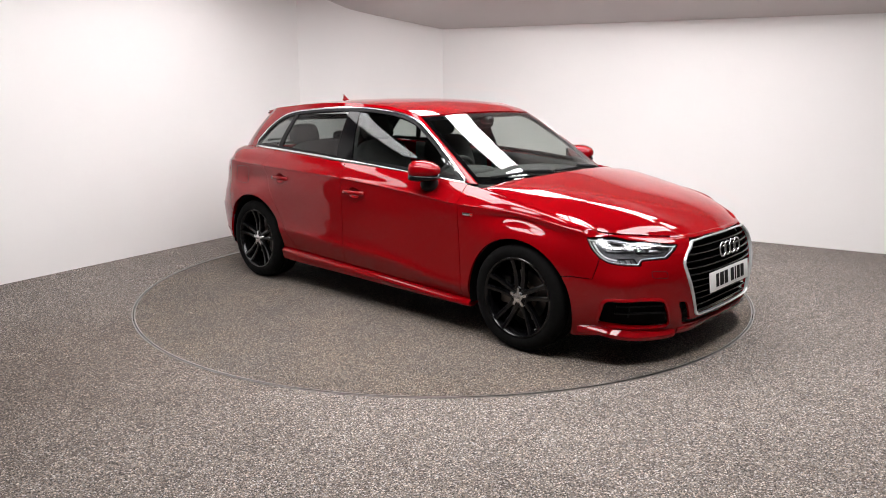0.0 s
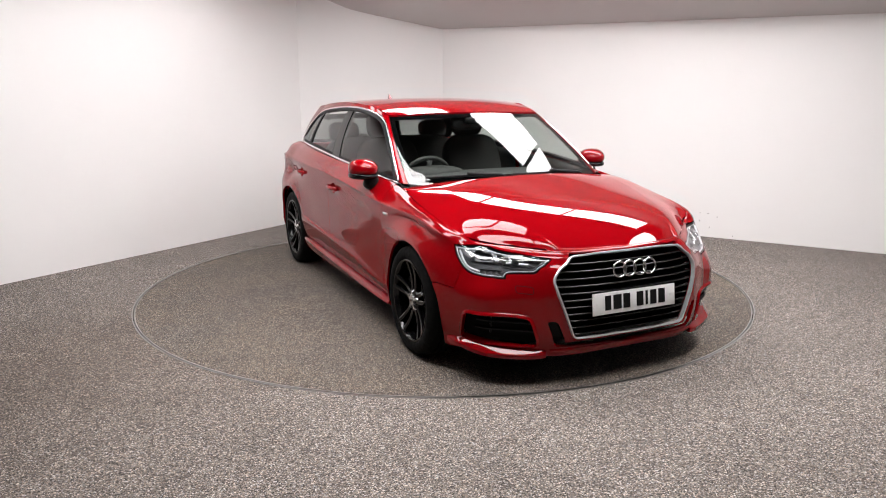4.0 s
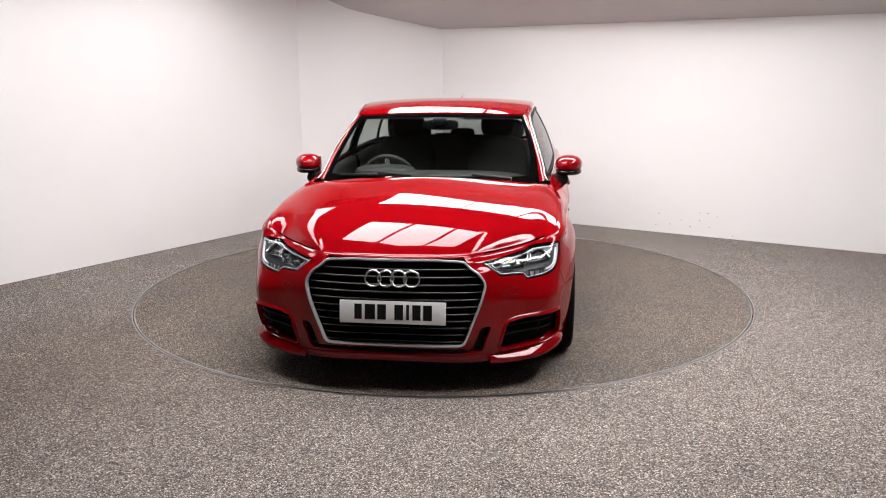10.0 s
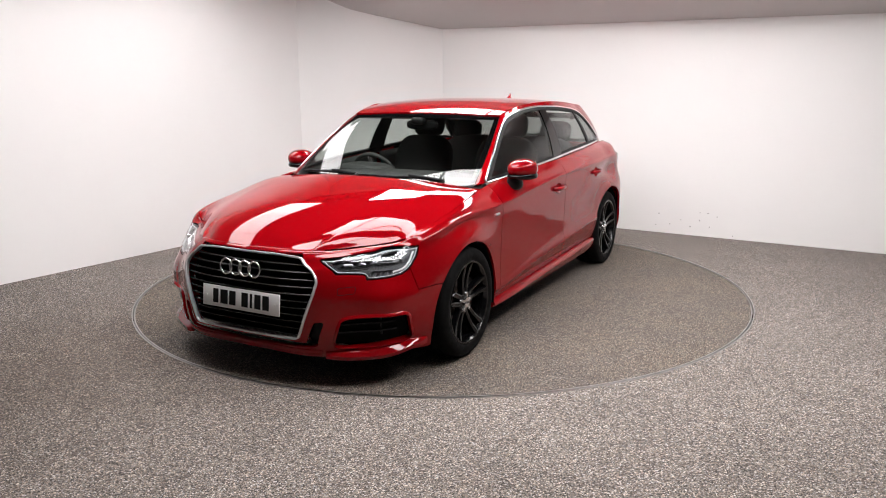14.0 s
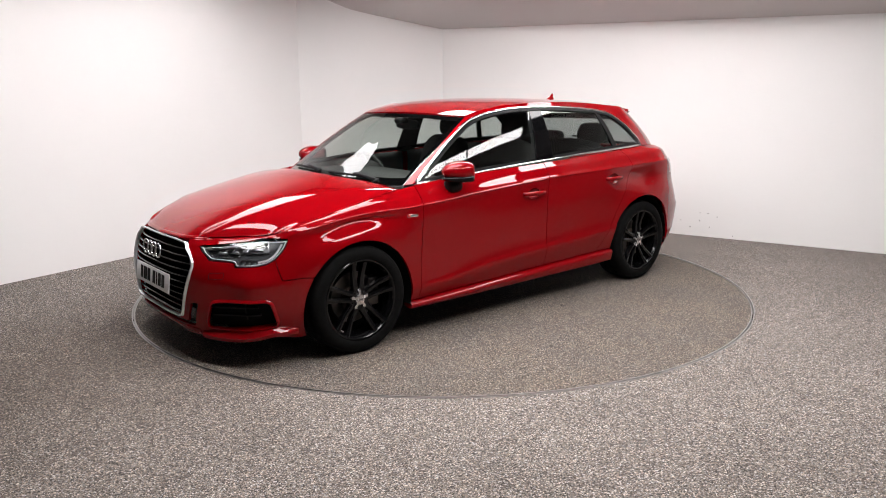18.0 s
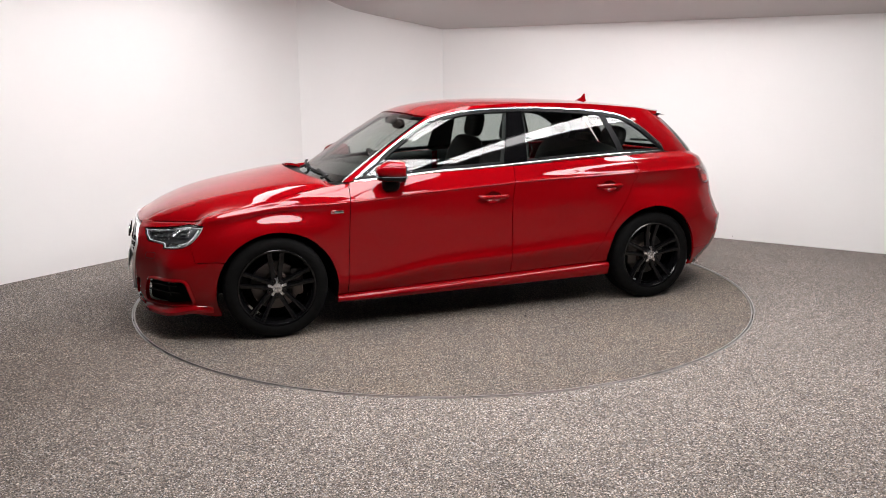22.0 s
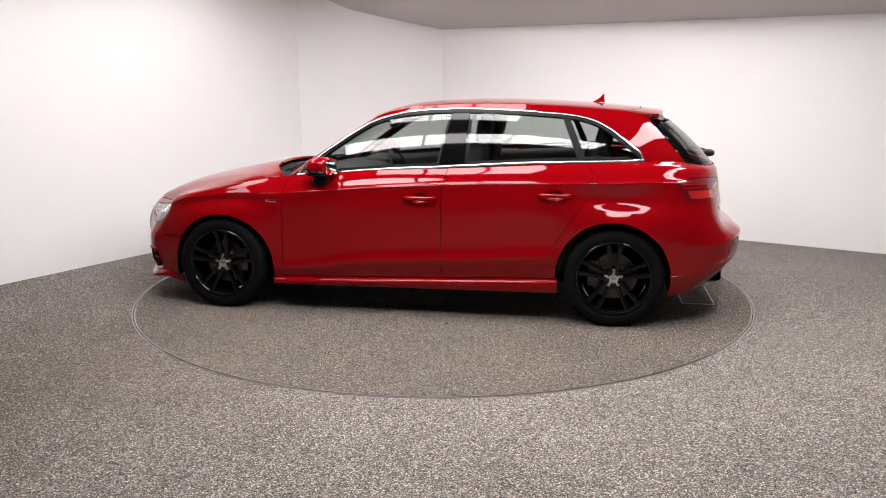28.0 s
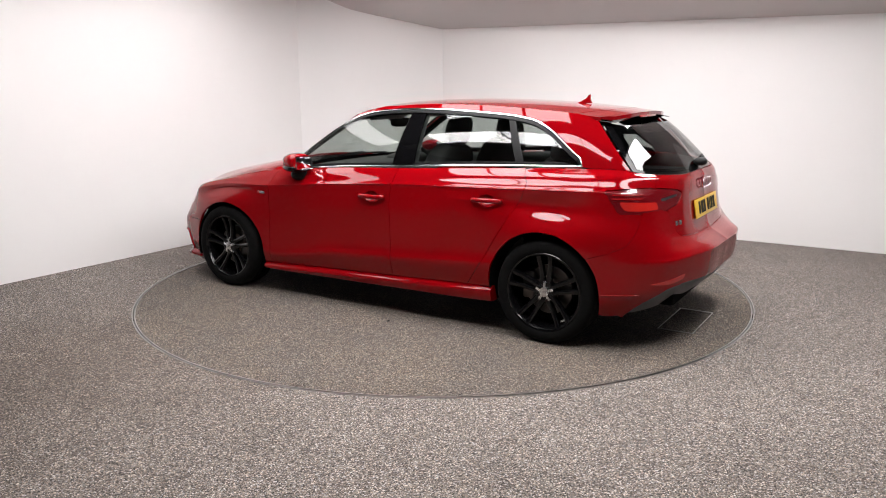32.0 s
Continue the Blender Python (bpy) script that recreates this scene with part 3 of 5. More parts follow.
FRONT_ARCH, REAR_ARCH = (1.307, 0.290, 0.362), (-1.308, 0.318, 0.354)
SILL = lambda x: 0.232 + (0.936 - x) * 0.0353
arch_f = flat(*arc(*FRONT_ARCH, -60, 240))
arch_r = flat(*arc(*REAR_ARCH, -60, 240))
HEADLIGHT = smooth_poly(flat(("f", 0.427, 0.655), ("f", 0.522, 0.665), ("f", 0.62, 0.680), ("x", 1.80, 0.696), ("x", 1.715, 0.702), ("x", 1.735, 0.660), ("x", 1.795, 0.597),
                             ("x", 1.835, 0.575), ("f", 0.725, 0.562), ("f", 0.636, 0.553), ("f", 0.628, 0.577), ("f", 0.512, 0.585)), 8, 0.008)
GRILLE = smooth_poly(np.concatenate([[(-0.05, 0.676), (0.0, 0.676)], flat(("f", 0.20, 0.676), ("f", 0.340, 0.667), ("f", 0.446, 0.559), ("f", 0.428, 0.485), ("f", 0.342, 0.256), ("f", 0.15, 0.253)), [(0.0, 0.252), (-0.05, 0.252)]]))
FOG = smooth_poly(flat(("x", 1.845, 0.376), ("f", 0.70, 0.372), ("f", 0.60, 0.364), ("f", 0.548, 0.356), ("f", 0.508, 0.218), ("f", 0.62, 0.216), ("f", 0.72, 0.224), ("x", 1.80, 0.238)))
INTAKE = smooth_poly(np.concatenate([[(-0.05, 0.237), (0.0, 0.237)], flat(("f", 0.33, 0.235), ("f", 0.405, 0.232), ("f", 0.435, 0.217)), [(0.0, 0.203), (-0.05, 0.203)]]))
CHANNEL = smooth_poly(flat(("f", 0.382, 0.234), ("f", 0.428, 0.346), ("f", 0.474, 0.348), ("f", 0.448, 0.280), ("f", 0.430, 0.216), ("f", 0.395, 0.212)))
TAIL = smooth_poly(flat(("x", -1.655, 0.930), ("x", -1.80, 0.940), ("r", 0.66, 0.938), ("r", 0.47, 0.915), ("r", 0.415, 0.890), ("r", 0.47, 0.838), ("r", 0.60, 0.808), ("x", -1.85, 0.803), ("x", -1.735, 0.802)))
TOP = 1.6
BUMPER = np.concatenate([[(-0.1, TOP), (-0.1, 0.0)], flat(("x", 1.62, 0.0)), [at(*p) for p in arc(*FRONT_ARCH, -20, 33, 20)], flat(("x", 1.66, 0.493), ("x", 1.775, 0.488), ("x", 1.792, 0.60)), flat(("x", 1.79, 0.69)), flat(("x", 1.80, 1.0))])
FENDER = np.concatenate([flat(("x", 1.80, TOP), ("x", 1.79, 0.69), ("x", 1.792, 0.60), ("x", 1.775, 0.488), ("x", 1.66, 0.493)), [at(*p) for p in arc(*FRONT_ARCH, 33, 190, 60)],
                         flat(("x", 0.936, 0.232), ("x", 0.884, SILL(0.884)), ("x", 0.862, 0.70), ("x", 0.856, 0.80), ("x", 0.842, 0.915), ("x", 0.80, TOP))])
DOOR_F = np.concatenate([flat(("x", 0.80, TOP), ("x", 0.842, 0.915), ("x", 0.856, 0.80), ("x", 0.862, 0.70), ("x", 0.884, SILL(0.884))),
                         flat(*[("x", x, SILL(x)) for x in np.linspace(0.85, -0.223, 14)]), flat(("x", -0.221, 0.76), ("x", -0.238, 0.88), ("x", -0.255, 0.98), ("x", -0.26, TOP))])
_edge = curve([(-1.12, 1.10), (-1.151, 1.00), (-1.183, 0.945), (-1.176, 0.89), (-1.12, 0.79), (-0.999, 0.60), (-0.908, 0.451), (-0.80, 0.30)], 40)
DOOR_R = np.concatenate([flat(("x", -0.26, TOP), ("x", -0.255, 0.98), ("x", -0.238, 0.88), ("x", -0.221, 0.76)),
                         flat(*[("x", x, SILL(x)) for x in np.linspace(-0.223, -0.79, 10)]), flat(*[("x", x, z) for x, z in _edge[::-1]]), flat(("x", -1.12, TOP))])
QUARTER = np.concatenate([flat(("x", -1.12, TOP)), flat(*[("x", x, z) for x, z in _edge]), flat(("x", -0.79, SILL(-0.79)), ("x", -0.961, 0.299)),
                          [at(*p) for p in arc(*REAR_ARCH, -3, 140, 60)], flat(("x", -1.70, 0.585), ("x", -1.79, 0.63), ("x", -1.835, 0.72), ("x", -1.85, 0.81), ("r", 0.655, 0.82), ("r", 0.64, 0.93), ("r", 0.56, 1.10)), flat(("r", 0.55, TOP))])
HATCH_EDGE = flat(("r", 0.56, 1.10), ("r", 0.64, 0.93), ("r", 0.655, 0.82), ("r", 0.58, 0.80), ("r", 0.535, 0.70), ("r", 0.515, 0.668), ("r", 0.48, 0.650), ("r", 0.30, 0.640))
HATCH = np.concatenate([flat(("r", 0.55, TOP)), HATCH_EDGE, [(S_END + 0.1, 0.636), (S_END + 0.1, TOP)]])
REAR_BUMPER = np.concatenate([[at(*p) for p in arc(*REAR_ARCH, 220, 140, 30)], flat(("x", -1.70, 0.585), ("x", -1.79, 0.63), ("x", -1.835, 0.72), ("x", -1.85, 0.81)), HATCH_EDGE[2:],
                              [(S_END + 0.1, 0.636), (S_END + 0.1, 0.1)], flat(("x", -1.69, 0.1))])
DIFF = smooth_poly(np.concatenate([flat(("x", -1.76, 0.19), ("x", -1.87, 0.300), ("r", 0.70, 0.385), ("r", 0.60, 0.408), ("r", 0.40, 0.412), ("r", 0.20, 0.408)), [(S_END, 0.408), (S_END + 0.1, 0.408), (S_END + 0.1, 0.1)], flat(("x", -1.79, 0.1))]))

GRILLE_CUT = GRILLE + np.outer(GRILLE[:, 1] > 0.66, (0, 0.03))
front_bumper = panel("front_bumper", A, BUMPER, PAINT, car, "red painted front bumper", holes=[GRILLE_CUT, FOG, INTAKE, CHANNEL, HEADLIGHT])
rear_bumper = panel("rear_bumper", A, REAR_BUMPER, PAINT, car, "red painted rear bumper", holes=[DIFF], gap=0.001)
hatch = panel("tailgate", A, HATCH, PAINT, car, "red painted tailgate", holes=[TAIL])
def dish(xm, zc):
    """Outline of the dished recess behind a door handle."""
    return flat(*[("x", xm + 0.056 * math.cos(a), zc - 0.003 + 0.036 * math.sin(a)) for a in np.linspace(0, 2 * math.pi, 36, endpoint=False)])


DISH = {"front": dish(-0.084, 0.795), "rear": dish(-0.942, 0.829)}
doors = {}
for side in ("left", "right"):
    panel("front_wing", A, FENDER, PAINT, car, holes=[HEADLIGHT], sides=side)
    doors["front", side] = panel("front_door", A, DOOR_F, PAINT, car, holes=[DISH["front"]], sides=side)
    doors["rear", side] = panel("rear_door", A, DOOR_R, PAINT, car, holes=[DISH["rear"]], sides=side)
    panel("rear_quarter_panel", A, QUARTER, PAINT, car, holes=[TAIL], sides=side, gap=0.001)
    _sx = np.linspace(0.948, -0.968, 30)
    _V, _F = [], []
    for _x in _sx:
        _w = 0.846 + 0.012 * min(1.0, max(0.0, (0.948 - _x) * 4), max(0.0, (_x + 0.968) * 4)) ** 0.5
        _t = SILL(_x)
        for _a, _z in ((-0.03, _t - 0.003), (0.0, _t - 0.004), (0.020, _t - 0.016), (0.027, _t - 0.026), (0.028, _t - 0.036), (0.018, 0.198 + 0.3 * (_t - 0.232)), (0.012, 0.184 + 0.3 * (_t - 0.232)), (-0.02, 0.180 + 0.3 * (_t - 0.232)), (-0.06, 0.20)):
            _V.append((_x, (1 if side == "left" else -1) * (_w + _a), _z))
    for _i in range(29):
        for _j in range(8):
            _F.append((9 * _i + _j, 9 * _i + _j + 1, 9 * _i + _j + 10, 9 * _i + _j + 9))
    _F += [tuple(range(9)), tuple(range(29 * 9, 30 * 9))]
    _o = obj("side_skirt", _V, _F, PAINT, car, "red side skirt with a proud lower blade")
    _o.data.set_sharp_from_angle(angle=radians(35))

# bonnet: a smooth crowned height field up to two creases, then drawn down to the edge line of the lower body
_edge_line = A.P[:, -1][A.P[:, -1, 0] > 0.80]
_HC = [0.89631, -0.19056, -0.04835, -0.24075, -0.43207, 0.37945]
_HY = [-0.09225, 0.07499, -0.21558, 0.13401]
_HQ = [-0.09615, -0.53075]


def crown(x, y):
    """Height of the crowned middle of the bonnet."""
    u, q = np.clip(x, 0.9, 2.13) - 1.5, np.asarray(y, float) ** 2
    return np.polyval(_HC[::-1], u) + q * np.polyval(_HY[::-1], u) + q * q * np.polyval(_HQ[::-1], np.clip(u, -0.5, 0.5))


def crease_y(x):
    return spline(np.array([0.34, 0.375, 0.41, 0.47, 0.525, 0.57, 0.62, 0.65]), -np.ravel(x), -np.array([2.13, 2.04, 1.94, 1.80, 1.64, 1.42, 1.05, 0.80])).reshape(np.shape(x))


def hood_base(x, y):
    """The crowned middle, bent down a little outside the creases."""
    c = np.maximum(0.0, np.abs(y) - crease_y(x))
    return crown(x, y) - 0.07 * np.clip((2.10 - x) / 0.15, 0, 1) * np.clip((x - 0.9) / 0.4, 0, 1) * c


def hood_z(x, y):
    ex, ey = _edge_line[:, 0], _edge_line[:, 1]
    gap = even(_edge_line[:, 2] - hood_base(ex, ey), False, 30)
    d2 = (x[..., None] - ex) ** 2 + (y[..., None] - ey) ** 2
    w = 1 / (d2 + 2e-4) ** 2
    drop, d = (w * gap).sum(-1) / w.sum(-1), np.sqrt(d2.min(-1))
    out = np.interp(x, np.sort(ex), ey[np.argsort(ex)])
    c = np.maximum(0.0, np.abs(y) - crease_y(x))
    s = np.where(np.abs(y) > out, 0.0, d / (d + c + 1e-6))
    near = np.exp(-((d / 0.05) ** 2))
    return hood_base(x, y) + drop * np.maximum(np.clip(1 - s, 0, 1) ** 3.6, near * (c <= 0))


_x, _y = np.meshgrid(np.linspace(2.13, 0.80, 160), np.linspace(0, 0.83, 100), indexing="ij")
_z = hood_z(_x, _y)
for _ in range(2):
    _e = np.pad(_z, 1, mode="edge")
    _e[:, 0] = _e[:, 2]
    _z = 0.5 * _z + 0.125 * (_e[2:, 1:-1] + _e[:-2, 1:-1] + _e[1:-1, 2:] + _e[1:-1, :-2])
B = Grid(np.stack([_x, _y, _z], 2), _x, _y)
if B.N[60, 30, 2] < 0:
    B.flip()
_back = curve([(1.135, -0.05), (1.13, 0.10), (1.07, 0.40), (0.95, 0.62), (0.87, 0.715), (0.86, 0.735)], 40)
_el = _edge_line[_edge_line[:, 0] > 0.87]
HOOD = np.concatenate([[(2.2, -0.05)], [(_el[0, 0], -0.05)], _el[:, :2], _back[::-1]])
bonnet = panel("bonnet", B, HOOD, PAINT, car, "red bonnet with two faint creases", gap=0.0025)
# folded front edge of the bonnet above the grille
_q = A.P[:, -1][A.P[:, -1, 1] < 0.44]
_q = even(_q[_q[:, 0] > 1.9], False, 8)
_q = np.concatenate([(_q * (1, -1, 1))[::-1][:-1], _q]) + (-0.004, 0, 0.002)
strip("bonnet_edge", _q[::2], [(0.55, 0, 0.83)] * len(_q[::2]), 0.024, 0.004, PAINT, bonnet, sink=0.012)
# greenhouse: roof as a height field, then glass and pillars between belt and roof edge
_rx = np.array([0.42, 0.30, 0.17, 0.06, -0.15, -0.42, -0.85, -1.12, -1.45, -1.75])
_rc = np.array([1.286, 1.329, 1.370, 1.390, 1.406, 1.413, 1.403, 1.388, 1.357, 1.318])
_ry = np.array([0.560, 0.577, 0.593, 0.606, 0.620, 0.626, 0.618, 0.602, 0.570, 0.530])
_rz = np.array([1.252, 1.295, 1.335, 1.354, 1.374, 1.385, 1.376, 1.358, 1.322, 1.285])


def roof_at(x, y):
    f = lambda q: spline(q, -np.ravel(x), -_rx).reshape(np.shape(x))
    zc, ye, ze = f(_rc), f(_ry), f(_rz)
    return zc - (zc - ze) * np.clip(np.abs(y) / ye, 0, 1.2) ** 2.4


def roof_edge(x):
    f = lambda q: float(spline(q, np.array([-x]), -_rx)[0])
    return (x, f(_ry), f(_rz))


def roof_point(x, y):
    return (x, y, float(roof_at(np.array([x]), np.array([y]))[0]))


BASE = [(0.998, 0, 0.907), (0.984, 0.30, 0.903), (0.908, 0.60, 0.905), (0.865, 0.695, 0.912), (0.79, 0.742, 0.918), (0.30, 0.793, 0.957), (-0.35, 0.800, 0.987), (-0.95, 0.782, 1.014),
        (-1.32, 0.742, 1.028), (-1.66, 0.672, 1.030), (-1.825, 0.575, 1.008), (-1.925, 0.38, 0.994), (-1.96, 0, 0.994)]
EDGE = [roof_point(0.322, 0.0), roof_point(0.315, 0.28), roof_point(0.290, 0.50), roof_edge(0.262), roof_edge(0.08), roof_edge(-0.15), roof_edge(-0.42), roof_edge(-0.85),
        roof_edge(-1.12), roof_edge(-1.42), (-1.59, 0.475, 1.272), (-1.65, 0.29, 1.270), (-1.67, 0, 1.272)]
BULGE = [(0.0, 0, 0.0), (0.001, 0.002, 0.001), (0.003, 0.010, 0.005), (0.003, 0.014, 0.006)] + [(0, 0.022, 0)] * 6 + [(-0.006, 0.012, 0.005), (-0.006, 0.006, 0.008), (-0.006, 0, 0.008)]
_b, _e, _g = (np.array(q, float) for q in (BASE, EDGE, BULGE))
_lines = [_b * (1 - t) + _e * t + _g * (4 * t * (1 - t)) for t in (0, 0.25, 0.5, 0.75, 1.0)]
_P, _, _kc = loft(_lines, 330, 60)
C_S = np.concatenate([[0], np.cumsum(np.linalg.norm(np.diff(_P[:, 30], axis=0), axis=1))])
CX = Grid(_P, _P[:, :, 0].copy(), _P[:, :, 2].copy())
CU = Grid(_P, np.repeat(C_S[:, None], 60, 1), np.repeat(np.linspace(0, 1, 60)[None], 330, 0))
for _q in (CX, CU):
    if _q.N[165, 30, 1] < 0:
        _q.flip()
_su = lambda st: np.interp(_kc[st], np.linspace(0, _kc[-1], 330), C_S)

# daylight opening of the side windows (x, z)
_low = curve([(0.80, 0.916), (0.633, 0.930), (0.27, 0.962), (-0.275, 0.992), (-0.64, 1.014), (-1.19, 1.033), (-1.42, 1.037)], 40)
_up = curve([(-1.475, 1.040), (-1.47, 1.062), (-1.392, 1.132), (-1.232, 1.252), (-1.16, 1.286), (-1.03, 1.314), (-0.848, 1.332), (-0.661, 1.344), (-0.471, 1.352), (-0.286, 1.353), (-0.101, 1.347),
             (0.085, 1.327), (0.274, 1.277), (0.458, 1.172), (0.659, 1.032), (0.80, 0.925)], 90)
DLO = np.concatenate([_low, _up])
SIDE_ZONE = np.array([(_su(3), -1), (_su(9) + 0.09, -1), (_su(9) + 0.07, 2), (_su(3), 2)])


def frame_panel(sides):
    """Pillars and roof rail: the greenhouse side without its window opening."""
    keep = Grid(CU.P, CU.a, CU.b)
    keep.N = CU.N
    hole = []
    for x, z in DLO[::2]:
        m = (CX.a - x) ** 2 + (CX.b - z) ** 2
        m[:int(330 * 0.12)] += 9
        m[int(330 * 0.86):] += 9
        i, j = np.unravel_index(np.argmin(m), m.shape)
        det = CX.ai[i, j] * CX.bj[i, j] - CX.aj[i, j] * CX.bi[i, j]
        da, db = x - CX.a[i, j], z - CX.b[i, j]
        di = np.clip((da * CX.bj[i, j] - db * CX.aj[i, j]) / det, -1, 1)
        dj = np.clip((db * CX.ai[i, j] - da * CX.bi[i, j]) / det, -1, 1)
        hole.append((CU.a[i, j] + CU.ai[i, j] * di, CU.b[i, j] + CU.bj[i, j] * dj))
    return cut_panel(keep, SIDE_ZONE, holes=[np.array(hole)], gap=0.0, rim=0.010, sides=sides), np.array(hole)


for side in ("left", "right"):
    (V, F, N), DLO_U = frame_panel(side)
    obj("window_surround", V, F, PAINT, car, "red pillars and roof rail", normals=N)


def shrink(poly, d):
    c = poly.mean(0)
    q, _ = nearest(poly, poly, d, 1)
    return q


def clip_dlo(x0t, x0b, x1t, x1b):
    """The window opening between two slanted uprights: x at top and bottom of the rear and front edge."""
    out = []
    for x, z in DLO:
        f = (z - 0.98) / 0.36
        lo, hi = x0b + (x0t - x0b) * f, x1b + (x1t - x1b) * f
        out.append((min(max(x, lo), hi), z))
    return np.array(out)


FW = clip_dlo(-0.262, -0.187, 2, 2)
BP = clip_dlo(-0.374, -0.359, -0.262, -0.187)
RW = clip_dlo(-0.955, -1.10, -0.374, -0.359)
DV = clip_dlo(-0.995, -1.155, -0.955, -1.10)
QW = clip_dlo(-3, -3, -0.995, -1.155)
# side glass: one smooth barrel surface fitted to the greenhouse side
_in = inside(DLO, CX.a, CX.b)
_gl = lambda x, z: np.stack([np.ones_like(x), x, z, x**2, x * z, z**2, x**3, x**2 * z], -1)
_gf = np.linalg.lstsq(_gl(CX.P[_in][:, 0], CX.P[_in][:, 2]), CX.P[_in][:, 1], rcond=None)[0]
_P = CX.P.copy()
_zone = (CX.a < 0.95) & (CX.a > -1.6) & (CX.P[..., 1] > 0.42)
_P[..., 1] = np.where(_zone, _gl(CX.P[..., 0], CX.P[..., 2]) @ _gf, _P[..., 1])
GX = Grid(_P, CX.a, CX.b)
if GX.N[165, 30, 1] < 0:
    GX.flip()
for side in ("left", "right"):
    sg = 1 if side == "left" else -1
    panel("front_side_window", GX, FW, GLASS, car, "tinted side glass", off=-0.007, gap=0.0, rim=0, sides=side)
    panel("rear_side_window", GX, RW, GLASS, car, "tinted side glass", off=-0.007, gap=0.0, rim=0, sides=side)
    panel("quarter_window", GX, QW, GLASS, car, "tinted quarter glass", off=-0.007, gap=0.0, rim=0, sides=side)
    panel("pillar_trim", GX, BP, GLOSS_BLACK, car, "gloss black pillar trim", off=-0.003, gap=0.0, rim=0.01, sides=side)
    panel("window_divider", CX, DV, PLASTIC, car, "black window divider", off=-0.003, gap=0.0, rim=0.01, sides=side)
    p, n = CX.locate(DLO[::2])
    p, n = p * (1, sg, 1), n * (1, sg, 1)
    strip("window_trim", p, n, 0.0135, 0.004, CHROME, car, closed=True, label="bright window surround trim")
    q = shrink(DLO, 0.015)
    p, n = CX.locate(q[::2])
    p, n = p * (1, sg, 1), n * (1, sg, 1)
    strip("window_seal", p, n, 0.020, 0.001, PLASTIC, car, closed=True, sink=0.02, label="black rubber window seal")

# windscreen, rear window
_c = _su(3) - 0.004
panel("windscreen", CU, [(-0.1, -0.1), (_c, -0.1), (_c, 0.985), (-0.1, 0.985)], SCREEN, car, "clear windscreen", off=-0.002, gap=0, rim=0)
for v0, v1, nm in ((0.93, 0.985, "top"), (-0.1, 0.10, "base")):
    panel("windscreen_band", CU, [(-0.1, v0), (_c, v0), (_c, v1), (-0.1, v1)], GLOSS_BLACK, car, "black printed windscreen band", off=-0.006, gap=0, rim=0)
for side in ("left", "right"):
    panel("windscreen_band", CU, [(_c - 0.035, 0.0), (_c, 0.0), (_c, 0.985), (_c - 0.035, 0.985)], GLOSS_BLACK, car, "black printed windscreen band", off=-0.006, gap=0, rim=0, sides=side)
_r = _su(9) + 0.10
_end = C_S[-1]
panel("rear_window", CU, [(_r + 0.035, 0.05), (_end + 0.1, 0.05), (_end + 0.1, 0.97), (_r + 0.055, 0.97)], REAR_GLASS, hatch, "dark tinted rear window", off=0.0, gap=0, rim=0)
panel("rear_window_band", CU, [(_r, -0.1), (_end + 0.1, -0.1), (_end + 0.1, 0.10), (_r + 0.08, 0.10), (_r + 0.09, 0.80), (_end + 0.1, 0.80), (_end + 0.1, 1.1), (_r, 1.1)], GLOSS_BLACK, hatch,
      "black rear window band", off=-0.004, gap=0, rim=0)

# roof panel and rear spoiler
_x, _y = np.meshgrid(np.linspace(0.42, -1.78, 150), np.linspace(0, 0.60, 50), indexing="ij")
D = Grid(np.stack([_x, _y, roof_at(_x, _y)], 2), _x, _y)
if D.N[60, 20, 2] < 0:
    D.flip()
_fe = np.array([e[:2] for e in EDGE[:4]])
_side = [roof_edge(x)[:2] for x in np.linspace(0.20, -1.36, 40)]
ROOF = np.concatenate([[(0.323, -0.05)], curve(_fe, 16), _side, [(-1.40, 0.45), (-1.46, 0.30), (-1.48, -0.05)]])
panel("roof", D, ROOF, PAINT, car, "red roof", gap=0.001, rim=0.02)
_ss = [roof_edge(x)[:2] for x in np.linspace(-1.365, -1.51, 8)]
SPOIL = np.concatenate([[(-1.484, -0.05), (-1.464, 0.30), (-1.404, 0.452)], _ss, [(-1.535, 0.508), (-1.575, 0.475), (-1.612, 0.30), (-1.624, -0.05)]])
panel("roof_spoiler", D, SPOIL, PAINT, hatch, "red roof spoiler", gap=0.002, rim=0.022)
for sg in (1, -1):
    # black blade that joins the spoiler end to the rear window
    rows = []
    for t in np.linspace(0, 1, 6):
        x = -1.40 - 0.15 * t
        top = roof_edge(x)
        rows.append([(x, sg * (top[1] - 0.012), top[2] - 0.012), (x - 0.02, sg * (top[1] - 0.03), top[2] - 0.080 * (1 - t) - 0.018), (x - 0.02, sg * (top[1] - 0.095), top[2] - 0.095 * (1 - t) - 0.018), (x, sg * (top[1] - 0.085), top[2] - 0.010)])
    V = [p for r in rows for p in r]
    F = [(4 * i + j, 4 * i + (j + 1) % 4, 4 * i + 4 + (j + 1) % 4, 4 * i + 4 + j) for i in range(5) for j in range(4)] + [(0, 1, 2, 3), (20, 21, 22, 23)]
    obj("spoiler_side_blade", V, F, GLOSS_BLACK, hatch, "gloss black spoiler side blade", smooth=False)
_V, _F = [], []
for x in np.linspace(-1.46, -1.61, 8):
    for y in np.linspace(-0.46, 0.46, 16):
        _V.append((x, y, float(roof_at(np.array([x]), np.array([y]))[0]) - 0.024))
_F = [(i * 16 + j, i * 16 + j + 1, (i + 1) * 16 + j + 1, (i + 1) * 16 + j) for i in range(7) for j in range(15)]
obj("spoiler_underside", _V, _F, GLOSS_BLACK, hatch, "gloss black spoiler underside")
